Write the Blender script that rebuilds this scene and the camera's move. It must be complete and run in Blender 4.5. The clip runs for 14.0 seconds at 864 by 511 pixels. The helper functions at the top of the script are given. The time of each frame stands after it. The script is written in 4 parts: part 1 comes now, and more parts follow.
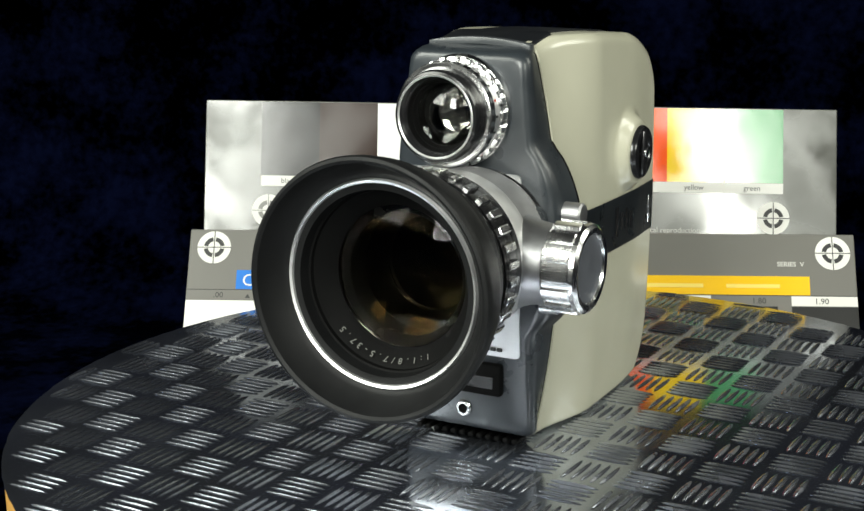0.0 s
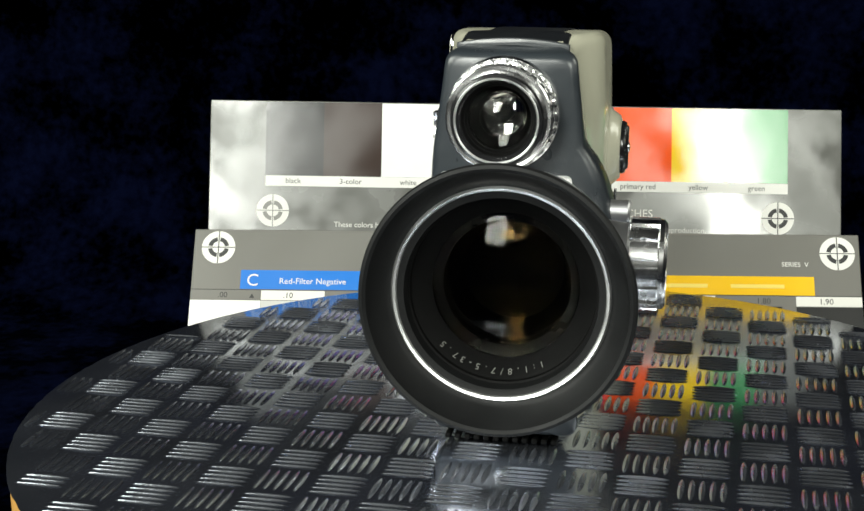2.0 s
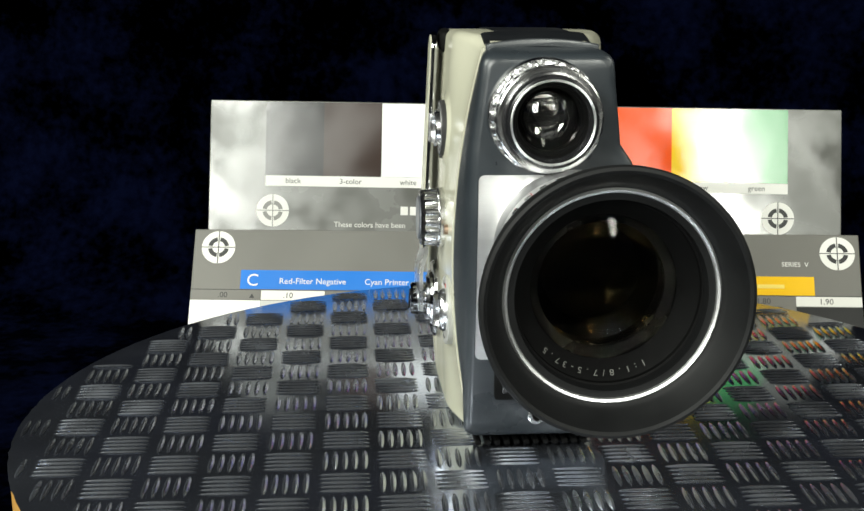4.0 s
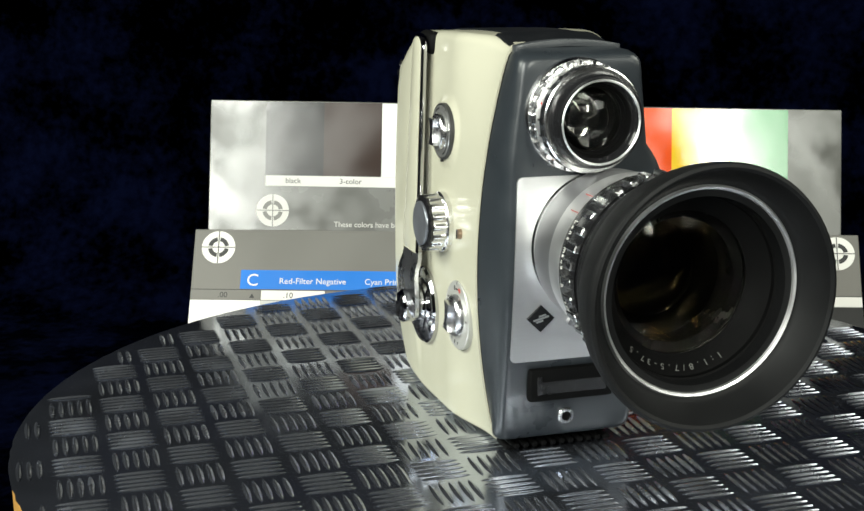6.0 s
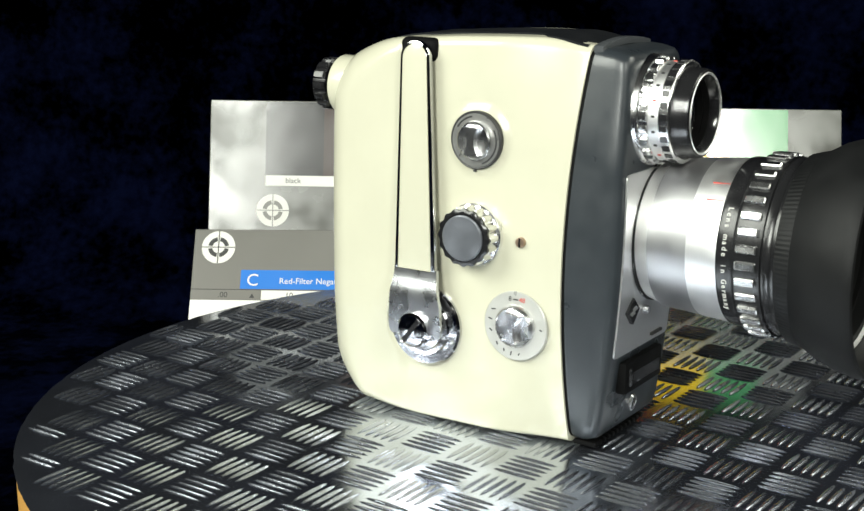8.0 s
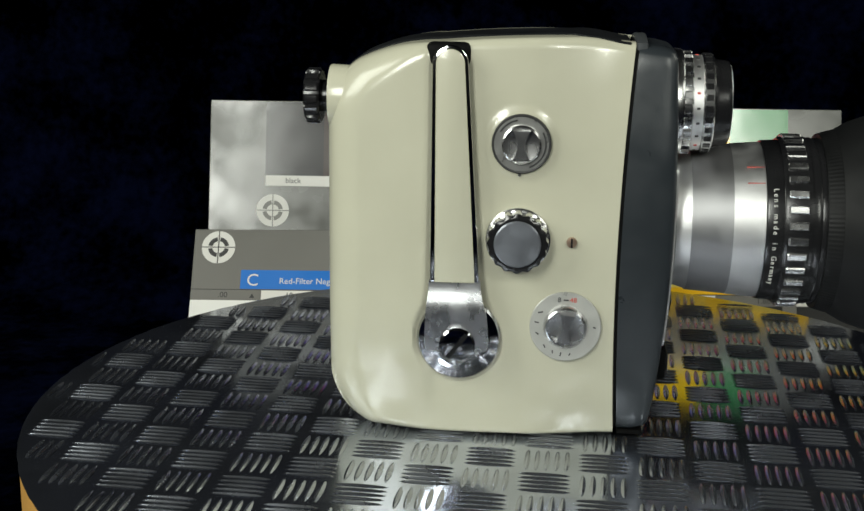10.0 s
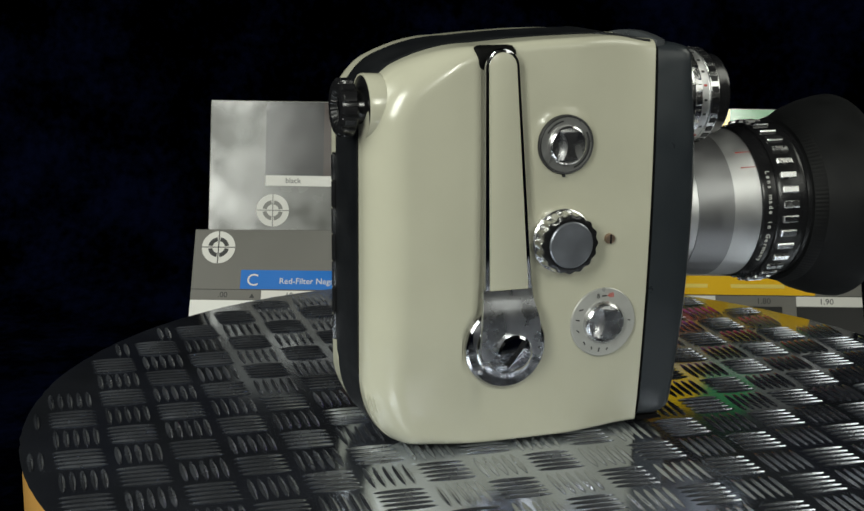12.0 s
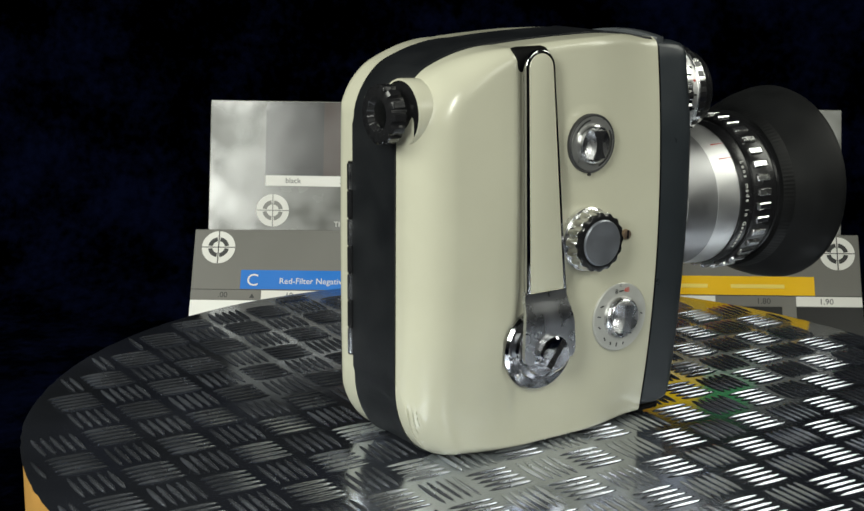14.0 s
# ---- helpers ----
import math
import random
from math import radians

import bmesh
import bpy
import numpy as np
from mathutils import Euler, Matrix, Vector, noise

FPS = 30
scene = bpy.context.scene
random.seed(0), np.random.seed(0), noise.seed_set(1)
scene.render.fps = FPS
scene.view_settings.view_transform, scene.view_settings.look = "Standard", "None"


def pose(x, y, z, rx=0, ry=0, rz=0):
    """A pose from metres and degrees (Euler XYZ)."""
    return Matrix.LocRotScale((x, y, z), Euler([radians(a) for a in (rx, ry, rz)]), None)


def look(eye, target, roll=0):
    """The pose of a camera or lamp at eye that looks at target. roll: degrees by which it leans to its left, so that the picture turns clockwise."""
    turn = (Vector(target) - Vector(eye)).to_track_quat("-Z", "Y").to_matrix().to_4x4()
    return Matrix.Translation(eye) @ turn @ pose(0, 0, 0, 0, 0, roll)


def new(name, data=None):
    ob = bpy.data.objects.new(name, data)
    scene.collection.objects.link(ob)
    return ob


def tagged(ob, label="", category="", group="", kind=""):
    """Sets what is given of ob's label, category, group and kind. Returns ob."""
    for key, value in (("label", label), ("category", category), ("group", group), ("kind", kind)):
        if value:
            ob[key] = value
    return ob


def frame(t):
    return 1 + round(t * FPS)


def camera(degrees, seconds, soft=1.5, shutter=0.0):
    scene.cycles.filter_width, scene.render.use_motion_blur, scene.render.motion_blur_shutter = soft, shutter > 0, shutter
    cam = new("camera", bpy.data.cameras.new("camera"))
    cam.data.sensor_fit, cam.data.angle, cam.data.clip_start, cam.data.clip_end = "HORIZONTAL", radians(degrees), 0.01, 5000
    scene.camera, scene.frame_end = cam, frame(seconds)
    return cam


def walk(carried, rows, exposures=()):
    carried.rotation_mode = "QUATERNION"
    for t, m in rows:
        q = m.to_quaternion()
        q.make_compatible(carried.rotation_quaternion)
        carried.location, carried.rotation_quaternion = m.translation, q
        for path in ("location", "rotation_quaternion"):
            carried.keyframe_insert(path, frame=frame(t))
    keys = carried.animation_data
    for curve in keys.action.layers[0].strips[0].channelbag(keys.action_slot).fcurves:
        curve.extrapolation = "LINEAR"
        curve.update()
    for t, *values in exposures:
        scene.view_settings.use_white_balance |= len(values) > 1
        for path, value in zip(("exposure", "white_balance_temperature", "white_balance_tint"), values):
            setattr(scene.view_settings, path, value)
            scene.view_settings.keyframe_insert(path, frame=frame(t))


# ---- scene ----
# ======================= camera and its way =======================
cam = camera(33.47, 14.0)


def eye(turn):
    return pose(0.0, -0.5451, 0.1881, 76.7455, -0.5154, 4.3575 + turn)


walk(cam, [(0.0, eye(-0.176)), (0.5, eye(-0.176)), (1.0, eye(-0.176)), (1.5, eye(-0.095)), (2.0, eye(0.0)), (2.5, eye(0.0)), (8.0, eye(0.0)), (14.0, eye(0.0))],
     exposures=[(0.0, 0.0), (7.0, 0.0), (8.2, 0.0), (10.3, -0.95), (12.0, -1.05), (12.6, -1.1), (13.1, -1.05), (13.6, -0.75), (14.0, -0.62)])

# ======================= light =======================
world = bpy.data.worlds.new("dark_studio")
scene.world = world
world.use_nodes = True
world.node_tree.nodes["Background"].inputs[0].default_value = (0.5, 0.6, 1.0, 1)
world.node_tree.nodes["Background"].inputs[1].default_value = 0.003


def softbox(name, at, to, w, h, watts, colour):
    data = bpy.data.lights.new(name, "AREA")
    data.shape, data.size, data.size_y, data.energy, data.color = "RECTANGLE", w, h, watts, colour
    ob = new(name, data)
    ob.matrix_world = look(at, to)
    return ob


softbox("key_lamp", (-1.30, -0.62, 0.95), (0, 0, 0.05), 0.9, 0.8, 30.0, (0.96, 1.0, 0.9))
softbox("front_lamp", (0.44, -0.90, 0.54), (0, 0.1, 0.05), 0.08, 0.26, 4.6, (0.97, 1.0, 0.9))
softbox("front_left_lamp", (-0.36, -1.00, 0.54), (0, 0.1, 0.05), 0.24, 0.44, 12.0, (0.97, 1.0, 0.92))
softbox("rear_side_lamp", (1.2, 0.30, 0.9), (0, 0, 0.05), 0.7, 0.7, 11.0, (0.98, 1.0, 0.88))
softbox("right_lamp", (1.05, -0.60, 0.72), (0, 0, 0.05), 0.45, 0.45, 2.5, (0.98, 1.0, 0.9))


# ======================= materials =======================
def rgb(r, g, b):
    """Linear colour from 0..255 display values."""
    f = lambda c: (c / 255 / 12.92) if c / 255 <= 0.04045 else ((c / 255 + 0.055) / 1.055) ** 2.4
    return (f(r), f(g), f(b), 1)


def mat(name, colour, rough=0.4, metal=0.0, var=0.08, scale=60.0, bump=0.0, bscale=900.0, rvar=0.08, stretch=None, coat=0.0, spec=0.5):
    """Principled surface with variation at two scales and fine relief."""
    m = bpy.data.materials.new(name)
    m.use_nodes = True
    t, p = m.node_tree, m.node_tree.nodes["Principled BSDF"]
    p.inputs["Metallic"].default_value, p.inputs["Specular IOR Level"].default_value, p.inputs["Coat Weight"].default_value = metal, spec, coat
    tc = t.nodes.new("ShaderNodeTexCoord")
    mp = t.nodes.new("ShaderNodeMapping")
    mp.inputs["Scale"].default_value = stretch or (1, 1, 1)
    t.links.new(tc.outputs["Object"], mp.inputs["Vector"])
    n1, n2 = t.nodes.new("ShaderNodeTexNoise"), t.nodes.new("ShaderNodeTexNoise")
    n1.inputs["Scale"].default_value, n2.inputs["Scale"].default_value = scale, bscale
    n1.inputs["Detail"].default_value, n2.inputs["Detail"].default_value = 6, 3
    for n in (n1, n2):
        t.links.new(mp.outputs["Vector"], n.inputs["Vector"])
    mix = t.nodes.new("ShaderNodeMix")
    mix.data_type = "RGBA"
    c = colour
    mix.inputs["A"].default_value = tuple(max(0, v * (1 - 2 * var)) for v in c[:3]) + (1,)
    mix.inputs["B"].default_value = tuple(min(1, v * (1 + 2 * var)) for v in c[:3]) + (1,)
    t.links.new(n1.outputs["Fac"], mix.inputs["Factor"])
    t.links.new(mix.outputs["Result"], p.inputs["Base Color"])
    mr = t.nodes.new("ShaderNodeMapRange")
    mr.inputs["From Min"].default_value, mr.inputs["From Max"].default_value = 0.3, 0.7
    mr.inputs["To Min"].default_value, mr.inputs["To Max"].default_value = max(0.02, rough - rvar), min(1, rough + rvar)
    t.links.new(n1.outputs["Fac"], mr.inputs["Value"])
    t.links.new(mr.outputs["Result"], p.inputs["Roughness"])
    if bump:
        b = t.nodes.new("ShaderNodeBump")
        b.inputs["Strength"].default_value, b.inputs["Distance"].default_value = bump, 0.0005
        t.links.new(n2.outputs["Fac"], b.inputs["Height"])
        t.links.new(b.outputs["Normal"], p.inputs["Normal"])
    return m


CREAM = mat("cream_enamel", (0.54, 0.527, 0.412, 1), 0.22, coat=0.25, var=0.03, scale=45, bump=0.04, bscale=1400, rvar=0.05)
GREY = mat("grey_hammer_paint", (0.024, 0.029, 0.034, 1), 0.32, var=0.05, scale=80, bump=0.06, bscale=1600, spec=0.6)
NICKEL = mat("satin_nickel", (0.68, 0.68, 0.69, 1), 0.26, 1.0, var=0.05, scale=120, rvar=0.04)
FOOT = mat("bent_polished_steel", (0.66, 0.67, 0.70, 1), 0.29, 1.0, var=0.06, scale=150, rvar=0.05, bump=0.03, bscale=900)
MIRROR = mat("polished_nickel", (0.55, 0.55, 0.57, 1), 0.08, 1.0, var=0.05, scale=120, rvar=0.03)
CHROME = mat("bright_chrome", (0.8, 0.8, 0.8, 1), 0.24, 1.0, var=0.05, scale=120, rvar=0.06)
SATIN = mat("satin_aluminium", (0.88, 0.88, 0.88, 1), 0.44, 1.0, var=0.05, scale=90, bump=0.1, bscale=2500)
DULL = mat("dull_aluminium", (0.46, 0.46, 0.47, 1), 0.45, 1.0, var=0.05, scale=90)
PLATE = mat("brushed_plate", (0.66, 0.66, 0.66, 1), 0.36, 0.9, var=0.03, scale=150, bump=0.08, bscale=700, stretch=(1, 1, 12))
BLACK = mat("black_lacquer", (0.012, 0.012, 0.013, 1), 0.22, var=0.1, scale=90)
MATTE = mat("matt_black", (0.002, 0.002, 0.002, 1), 0.7, spec=0.12, var=0.2, scale=90)
RUBBER = mat("black_rubber", (0.006, 0.0063, 0.0066, 1), 0.55, spec=0.22, var=0.2, scale=70, bump=0.1, bscale=2200)
KNOBTOP = mat("grey_knob_cap", (0.27, 0.285, 0.32, 1), 0.36, 0.7, var=0.05, scale=150)
WHITEINK = mat("white_ink", (0.75, 0.74, 0.7, 1), 0.5, var=0.02)
REDINK = mat("red_ink", (0.55, 0.07, 0.05, 1), 0.5, var=0.05)
# Plain grey, much darker than WHITEINK.
GREYINK = mat("grey_engraving_ink", (0.12, 0.12, 0.11, 1), 0.6, var=0.1)
DARKINK = mat("dark_ink", (0.03, 0.03, 0.03, 1), 0.5, var=0.05)
COPPER = mat("worn_screw", (0.42, 0.3, 0.22, 1), 0.4, 0.8, var=0.2, scale=500)
TREAD = mat("dark_tread_foil", (0.54, 0.58, 0.68, 1), 0.16, 0.978, var=0.15, scale=25, rvar=0.05, bump=0.04, bscale=420)
# Same foil as TREAD: its diffuse part paints light onto ridges in the dark.
TREADBAR = mat("brightened_tread_ridges", (0.48, 0.505, 0.57, 1), 0.25, 0.96, var=0.2, scale=40, rvar=0.08, bump=0.04, bscale=500)
WOOD = mat("ochre_painted_rim", (0.55, 0.29, 0.07, 1), 0.5, var=0.12, scale=30, bump=0.2, bscale=300)
CARDGREY = mat("grey_card_print", (0.16, 0.155, 0.14, 1), 0.38, var=0.04, scale=20, bump=0.03, bscale=120)


def glass(name, tint, ior=1.5, rough=0.01):
    m = bpy.data.materials.new(name)
    m.use_nodes = True
    p = m.node_tree.nodes["Principled BSDF"]
    p.inputs["Base Color"].default_value = tint
    p.inputs["Roughness"].default_value, p.inputs["IOR"].default_value = rough, ior
    p.inputs["Transmission Weight"].default_value = 1.0
    return m


GLASS = glass("coated_lens_glass", (0.93, 0.93, 0.9, 1), 1.5)
COATED = glass("bloomed_front_glass", (0.9, 0.88, 0.8, 1), 1.2)
AMBER = glass("amber_coated_glass", (0.9, 0.8, 0.6, 1), 1.16)
AMBER.node_tree.nodes["Principled BSDF"].inputs["Specular Tint"].default_value = (1.0, 0.6, 0.2, 1)
PALERING = mat("pale_grey_dial_ring", (0.52, 0.52, 0.49, 1), 0.35, 0.35, var=0.05, scale=200)
DIALGREY = mat("satin_grey_dial", (0.36, 0.36, 0.35, 1), 0.32, 0.7, var=0.06, scale=200)
# the housing's grey made lighter: light caught by the lip is in its colour
LIP = mat("lit_grey_lip", (0.06, 0.065, 0.07, 1), 0.3, var=0.06, scale=80, spec=0.6)


# ======================= mesh helpers =======================
def thing(name, label, category, group="", kind=""):
    return tagged(new(name), label, category, group, kind)


def part(name, bm, material, parent, label="", smooth=35):
    me = bpy.data.meshes.new(name)
    bm.normal_update()
    bm.to_mesh(me)
    bm.free()
    me.materials.append(material)
    if smooth:
        me.shade_smooth()
        me.set_sharp_from_angle(angle=radians(smooth))
    ob = new(name, me)
    ob.parent = parent
    return tagged(ob, label)


def lathe(profile, axis="y", at=(0, 0, 0), seg=72, flute=None):
    """A turned solid: profile of (along, radius). flute(along, angle) scales the radius."""
    bm = bmesh.new()
    rings = []
    for a, r in profile:
        ring = []
        for k in range(seg):
            w = 2 * math.pi * k / seg
            q = r * (flute(a, w) if flute else 1)
            c, s = q * math.cos(w), q * math.sin(w)
            p = {"y": (c, a, s), "x": (a, c, s), "z": (c, s, a)}[axis]
            ring.append(bm.verts.new((p[0] + at[0], p[1] + at[1], p[2] + at[2])))
        rings.append(ring)
    for r0, r1 in zip(rings, rings[1:]):
        for k in range(seg):
            bm.faces.new((r0[k], r0[(k + 1) % seg], r1[(k + 1) % seg], r1[k]))
    if profile[0][1] > 0 and profile[-1][1] > 0 and profile[0] != profile[-1]:
        for k in range(seg):
            bm.faces.new((rings[-1][k], rings[-1][(k + 1) % seg], rings[0][(k + 1) % seg], rings[0][k]))
    bmesh.ops.remove_doubles(bm, verts=bm.verts, dist=1e-7)
    bmesh.ops.recalc_face_normals(bm, faces=bm.faces)
    return bm


def box(x0, x1, y0, y1, z0, z1, bevel=0.0, seg=2, m=None):
    bm = bmesh.new()
    bmesh.ops.create_cube(bm, size=1, matrix=Matrix.Translation(((x0 + x1) / 2, (y0 + y1) / 2, (z0 + z1) / 2)) @ Matrix.Diagonal((x1 - x0, y1 - y0, z1 - z0, 1)))
    if bevel:
        bmesh.ops.bevel(bm, geom=list(bm.edges), offset=bevel, segments=seg, affect="EDGES", profile=0.5)
    if m:
        bmesh.ops.transform(bm, matrix=m, verts=bm.verts)
    return bm


def prism(outline, lo, hi, axis="x", bevel=0.0, m=None):
    """Outline of (a, b) pairs thickened along an axis."""
    bm = bmesh.new()
    put = {"x": lambda a, b, h: (h, a, b), "y": lambda a, b, h: (a, h, b), "z": lambda a, b, h: (a, b, h)}[axis]
    lower = [bm.verts.new(put(a, b, lo)) for a, b in outline]
    upper = [bm.verts.new(put(a, b, hi)) for a, b in outline]
    n = len(outline)
    bm.faces.new(lower)
    bm.faces.new(upper)
    for k in range(n):
        bm.faces.new((lower[k], lower[(k + 1) % n], upper[(k + 1) % n], upper[k]))
    bmesh.ops.recalc_face_normals(bm, faces=bm.faces)
    if bevel:
        rim = [e for e in bm.edges if any(len(f.verts) > 4 or n == 4 for f in e.link_faces)]
        bmesh.ops.bevel(bm, geom=rim, offset=bevel, segments=2, affect="EDGES", profile=0.5)
    if m:
        bmesh.ops.transform(bm, matrix=m, verts=bm.verts)
    return bm


def rounded(x0, x1, z0, z1, r, n=5):
    pts = []
    for cx, cz, a0 in ((x1 - r, z1 - r, 0), (x0 + r, z1 - r, 90), (x0 + r, z0 + r, 180), (x1 - r, z0 + r, 270)):
        for k in range(n + 1):
            a = radians(a0 + 90 * k / n)
            pts.append((cx + r * math.cos(a), cz + r * math.sin(a)))
    return pts


def lettering(name, body, size, material, parent, m, depth=0.00005, align="LEFT"):
    """Raised lettering in the built-in font, as a mesh under its thing."""
    cu = bpy.data.curves.new("letters", "FONT")
    cu.body, cu.size, cu.extrude, cu.align_x, cu.resolution_u = body, size, depth, align, 3
    tmp = bpy.data.objects.new("letters", cu)
    scene.collection.objects.link(tmp)
    me = bpy.data.meshes.new_from_object(tmp.evaluated_get(bpy.context.evaluated_depsgraph_get()))
    bpy.data.objects.remove(tmp)
    me.name = name
    me.materials.clear()
    me.materials.append(material)
    me.transform(m)
    ob = new(name, me)
    ob.parent = parent
    return ob


def smooth01(a, b, v):
    t = min(1, max(0, (v - a) / (b - a)))
    return t * t * (3 - 2 * t)


# ======================= velvet surround =======================
def velvet():
    m = bpy.data.materials.new("navy_crushed_velvet")
    m.use_nodes = True
    t, p = m.node_tree, m.node_tree.nodes["Principled BSDF"]
    tc = t.nodes.new("ShaderNodeTexCoord")
    n1, n2 = t.nodes.new("ShaderNodeTexNoise"), t.nodes.new("ShaderNodeTexNoise")
    n1.inputs["Scale"].default_value, n1.inputs["Detail"].default_value, n1.inputs["Roughness"].default_value = 14, 8, 0.65
    n2.inputs["Scale"].default_value, n2.inputs["Detail"].default_value = 160, 4
    for n in (n1, n2):
        t.links.new(tc.outputs["Object"], n.inputs["Vector"])
    ramp = t.nodes.new("ShaderNodeValToRGB")
    ramp.color_ramp.elements[0].position, ramp.color_ramp.elements[0].color = 0.44, (0.0, 0.0, 0.00002, 1)
    ramp.color_ramp.elements[1].position, ramp.color_ramp.elements[1].color = 0.66, (0.0013, 0.0021, 0.0090, 1)
    mul = t.nodes.new("ShaderNodeMath")
    mul.operation = "MULTIPLY_ADD"
    t.links.new(n2.outputs["Fac"], mul.inputs[0])
    mul.inputs[1].default_value = 0.35
    sub = t.nodes.new("ShaderNodeMath")
    sub.operation = "SUBTRACT"
    sub.inputs[1].default_value = 0.17
    t.links.new(n1.outputs["Fac"], sub.inputs[0])
    t.links.new(sub.outputs[0], mul.inputs[2])
    t.links.new(mul.outputs[0], ramp.inputs["Fac"])
    t.links.new(ramp.outputs["Color"], p.inputs["Base Color"])
    p.inputs["Roughness"].default_value = 0.9
    p.inputs["Specular IOR Level"].default_value = 0.0
    p.inputs["Sheen Weight"].default_value, p.inputs["Sheen Roughness"].default_value = 0.008, 0.4
    p.inputs["Sheen Tint"].default_value = (0.15, 0.22, 0.6, 1)
    b = t.nodes.new("ShaderNodeBump")
    b.inputs["Strength"].default_value, b.inputs["Distance"].default_value = 0.9, 0.004
    t.links.new(n1.outputs["Fac"], b.inputs["Height"])
    t.links.new(b.outputs["Normal"], p.inputs["Normal"])
    return m


VELVET = velvet()
GROUND = -0.085


def cloth():
    """One sheet of velvet: it lies under the turntable and rises behind the cards."""
    bm = bmesh.new()
    prof = [(-1.6, GROUND), (-0.4, GROUND), (0.2, GROUND), (0.36, GROUND)]
    prof += [(0.36 + 0.12 * math.sin(radians(a)), GROUND + 0.12 - 0.12 * math.cos(radians(a))) for a in range(15, 91, 15)]
    prof += [(0.482, 0.15), (0.486, 0.3), (0.49, 0.5), (0.49, 0.9), (0.49, 1.6)]
    xs = np.linspace(-1.7, 1.7, 60)
    grid = [[bm.verts.new((x, y + (0.004 * noise.noise((x * 5, z * 5, 0)) if y > 0.3 else 0), z)) for x in xs] for y, z in prof]
    for r0, r1 in zip(grid, grid[1:]):
        for k in range(len(xs) - 1):
            bm.faces.new((r0[k], r0[k + 1], r1[k + 1], r1[k]))
    ob = part("backdrop", bm, VELVET, None, "", 80)
    return tagged(ob, "navy blue crushed velvet cloth under and behind the turntable", "backdrop", kind="structure")


cloth()
# Out-of-view walls and ceiling, added to close the room and set its bounce light.
ROOMWALL = mat("dim_room_wall", (0.009, 0.009, 0.011, 1), 0.8, var=0.05, scale=3)
for nm, b in (("wall_south", (-1.75, 1.75, -1.70, -1.62, GROUND, 1.7)), ("wall_west", (-1.80, -1.72, -1.62, 0.6, GROUND, 1.7)), ("wall_east", (1.72, 1.80, -1.62, 0.6, GROUND, 1.7)), ("ceiling", (-1.8, 1.8, -1.7, 0.6, 1.702, 1.76))):
    tagged(part(nm, box(*b), ROOMWALL, None, "", 0), "added unseen dark studio " + ("ceiling" if nm == "ceiling" else "wall"), nm.split("_")[0], kind="structure")


# ======================= the two printed colour cards =======================
def card_plane(x, y, z, yaw, lean, roll):
    """Pose whose local x runs along the card and local -y down it; local z faces the viewer."""
    a, l, r = radians(yaw), radians(lean), radians(roll)
    u = Vector((math.cos(a), math.sin(a), 0))
    n = Vector((-math.sin(a), math.cos(a), 0))
    v = -Vector((0, 0, 1)) * math.cos(l) - n * math.sin(l)
    u2, v2 = u * math.cos(r) + v * math.sin(r), -u * math.sin(r) + v * math.cos(r)
    w = u2.cross(-v2)
    m = Matrix((u2, -v2, w)).transposed().to_4x4()
    m.translation = (x, y, z)
    return m


def slip(name, u0, u1, v0, v1, material, parent, lift=0.0, label=""):
    """A printed field of a card: a very thin plate on its face."""
    return part(name, box(u0, u1, -v1, -v0, lift, lift + 0.0002), material, parent, label, 0)


def target(parent, u, v, ink):
    """Registration mark: white ring and cross on a dark broken ring."""
    r = 0.0092
    disc = part("register_mark", lathe([(0.0002, 0.0), (0.0002, r), (0.0003, r), (0.0003, 0.0)], "z", (u, -v, 0), 40), WHITEINK, parent, "white round register mark with a cross", 0)
    for k in range(4):
        a0 = 90 * k + 9
        ring = [(u + q * math.cos(radians(a)), -v + q * math.sin(radians(a))) for q, seq in ((0.0057, range(a0, a0 + 73, 9)), (0.0034, range(a0 + 72, a0 - 1, -9))) for a in seq]
        part("dark_arc", prism(ring, 0.0003, 0.00042, "z"), ink, disc, "", 0)
    for w, hgt in ((r, 0.00022), (0.00022, r)):
        part("cross_line", box(u - w, u + w, -v - hgt, -v + hgt, 0.00043, 0.0005), ink, disc, "", 0)


def print_mat(name, c, rough=0.36):
    return mat(name, c, rough, var=0.03, scale=25, bump=0.03, bscale=130)


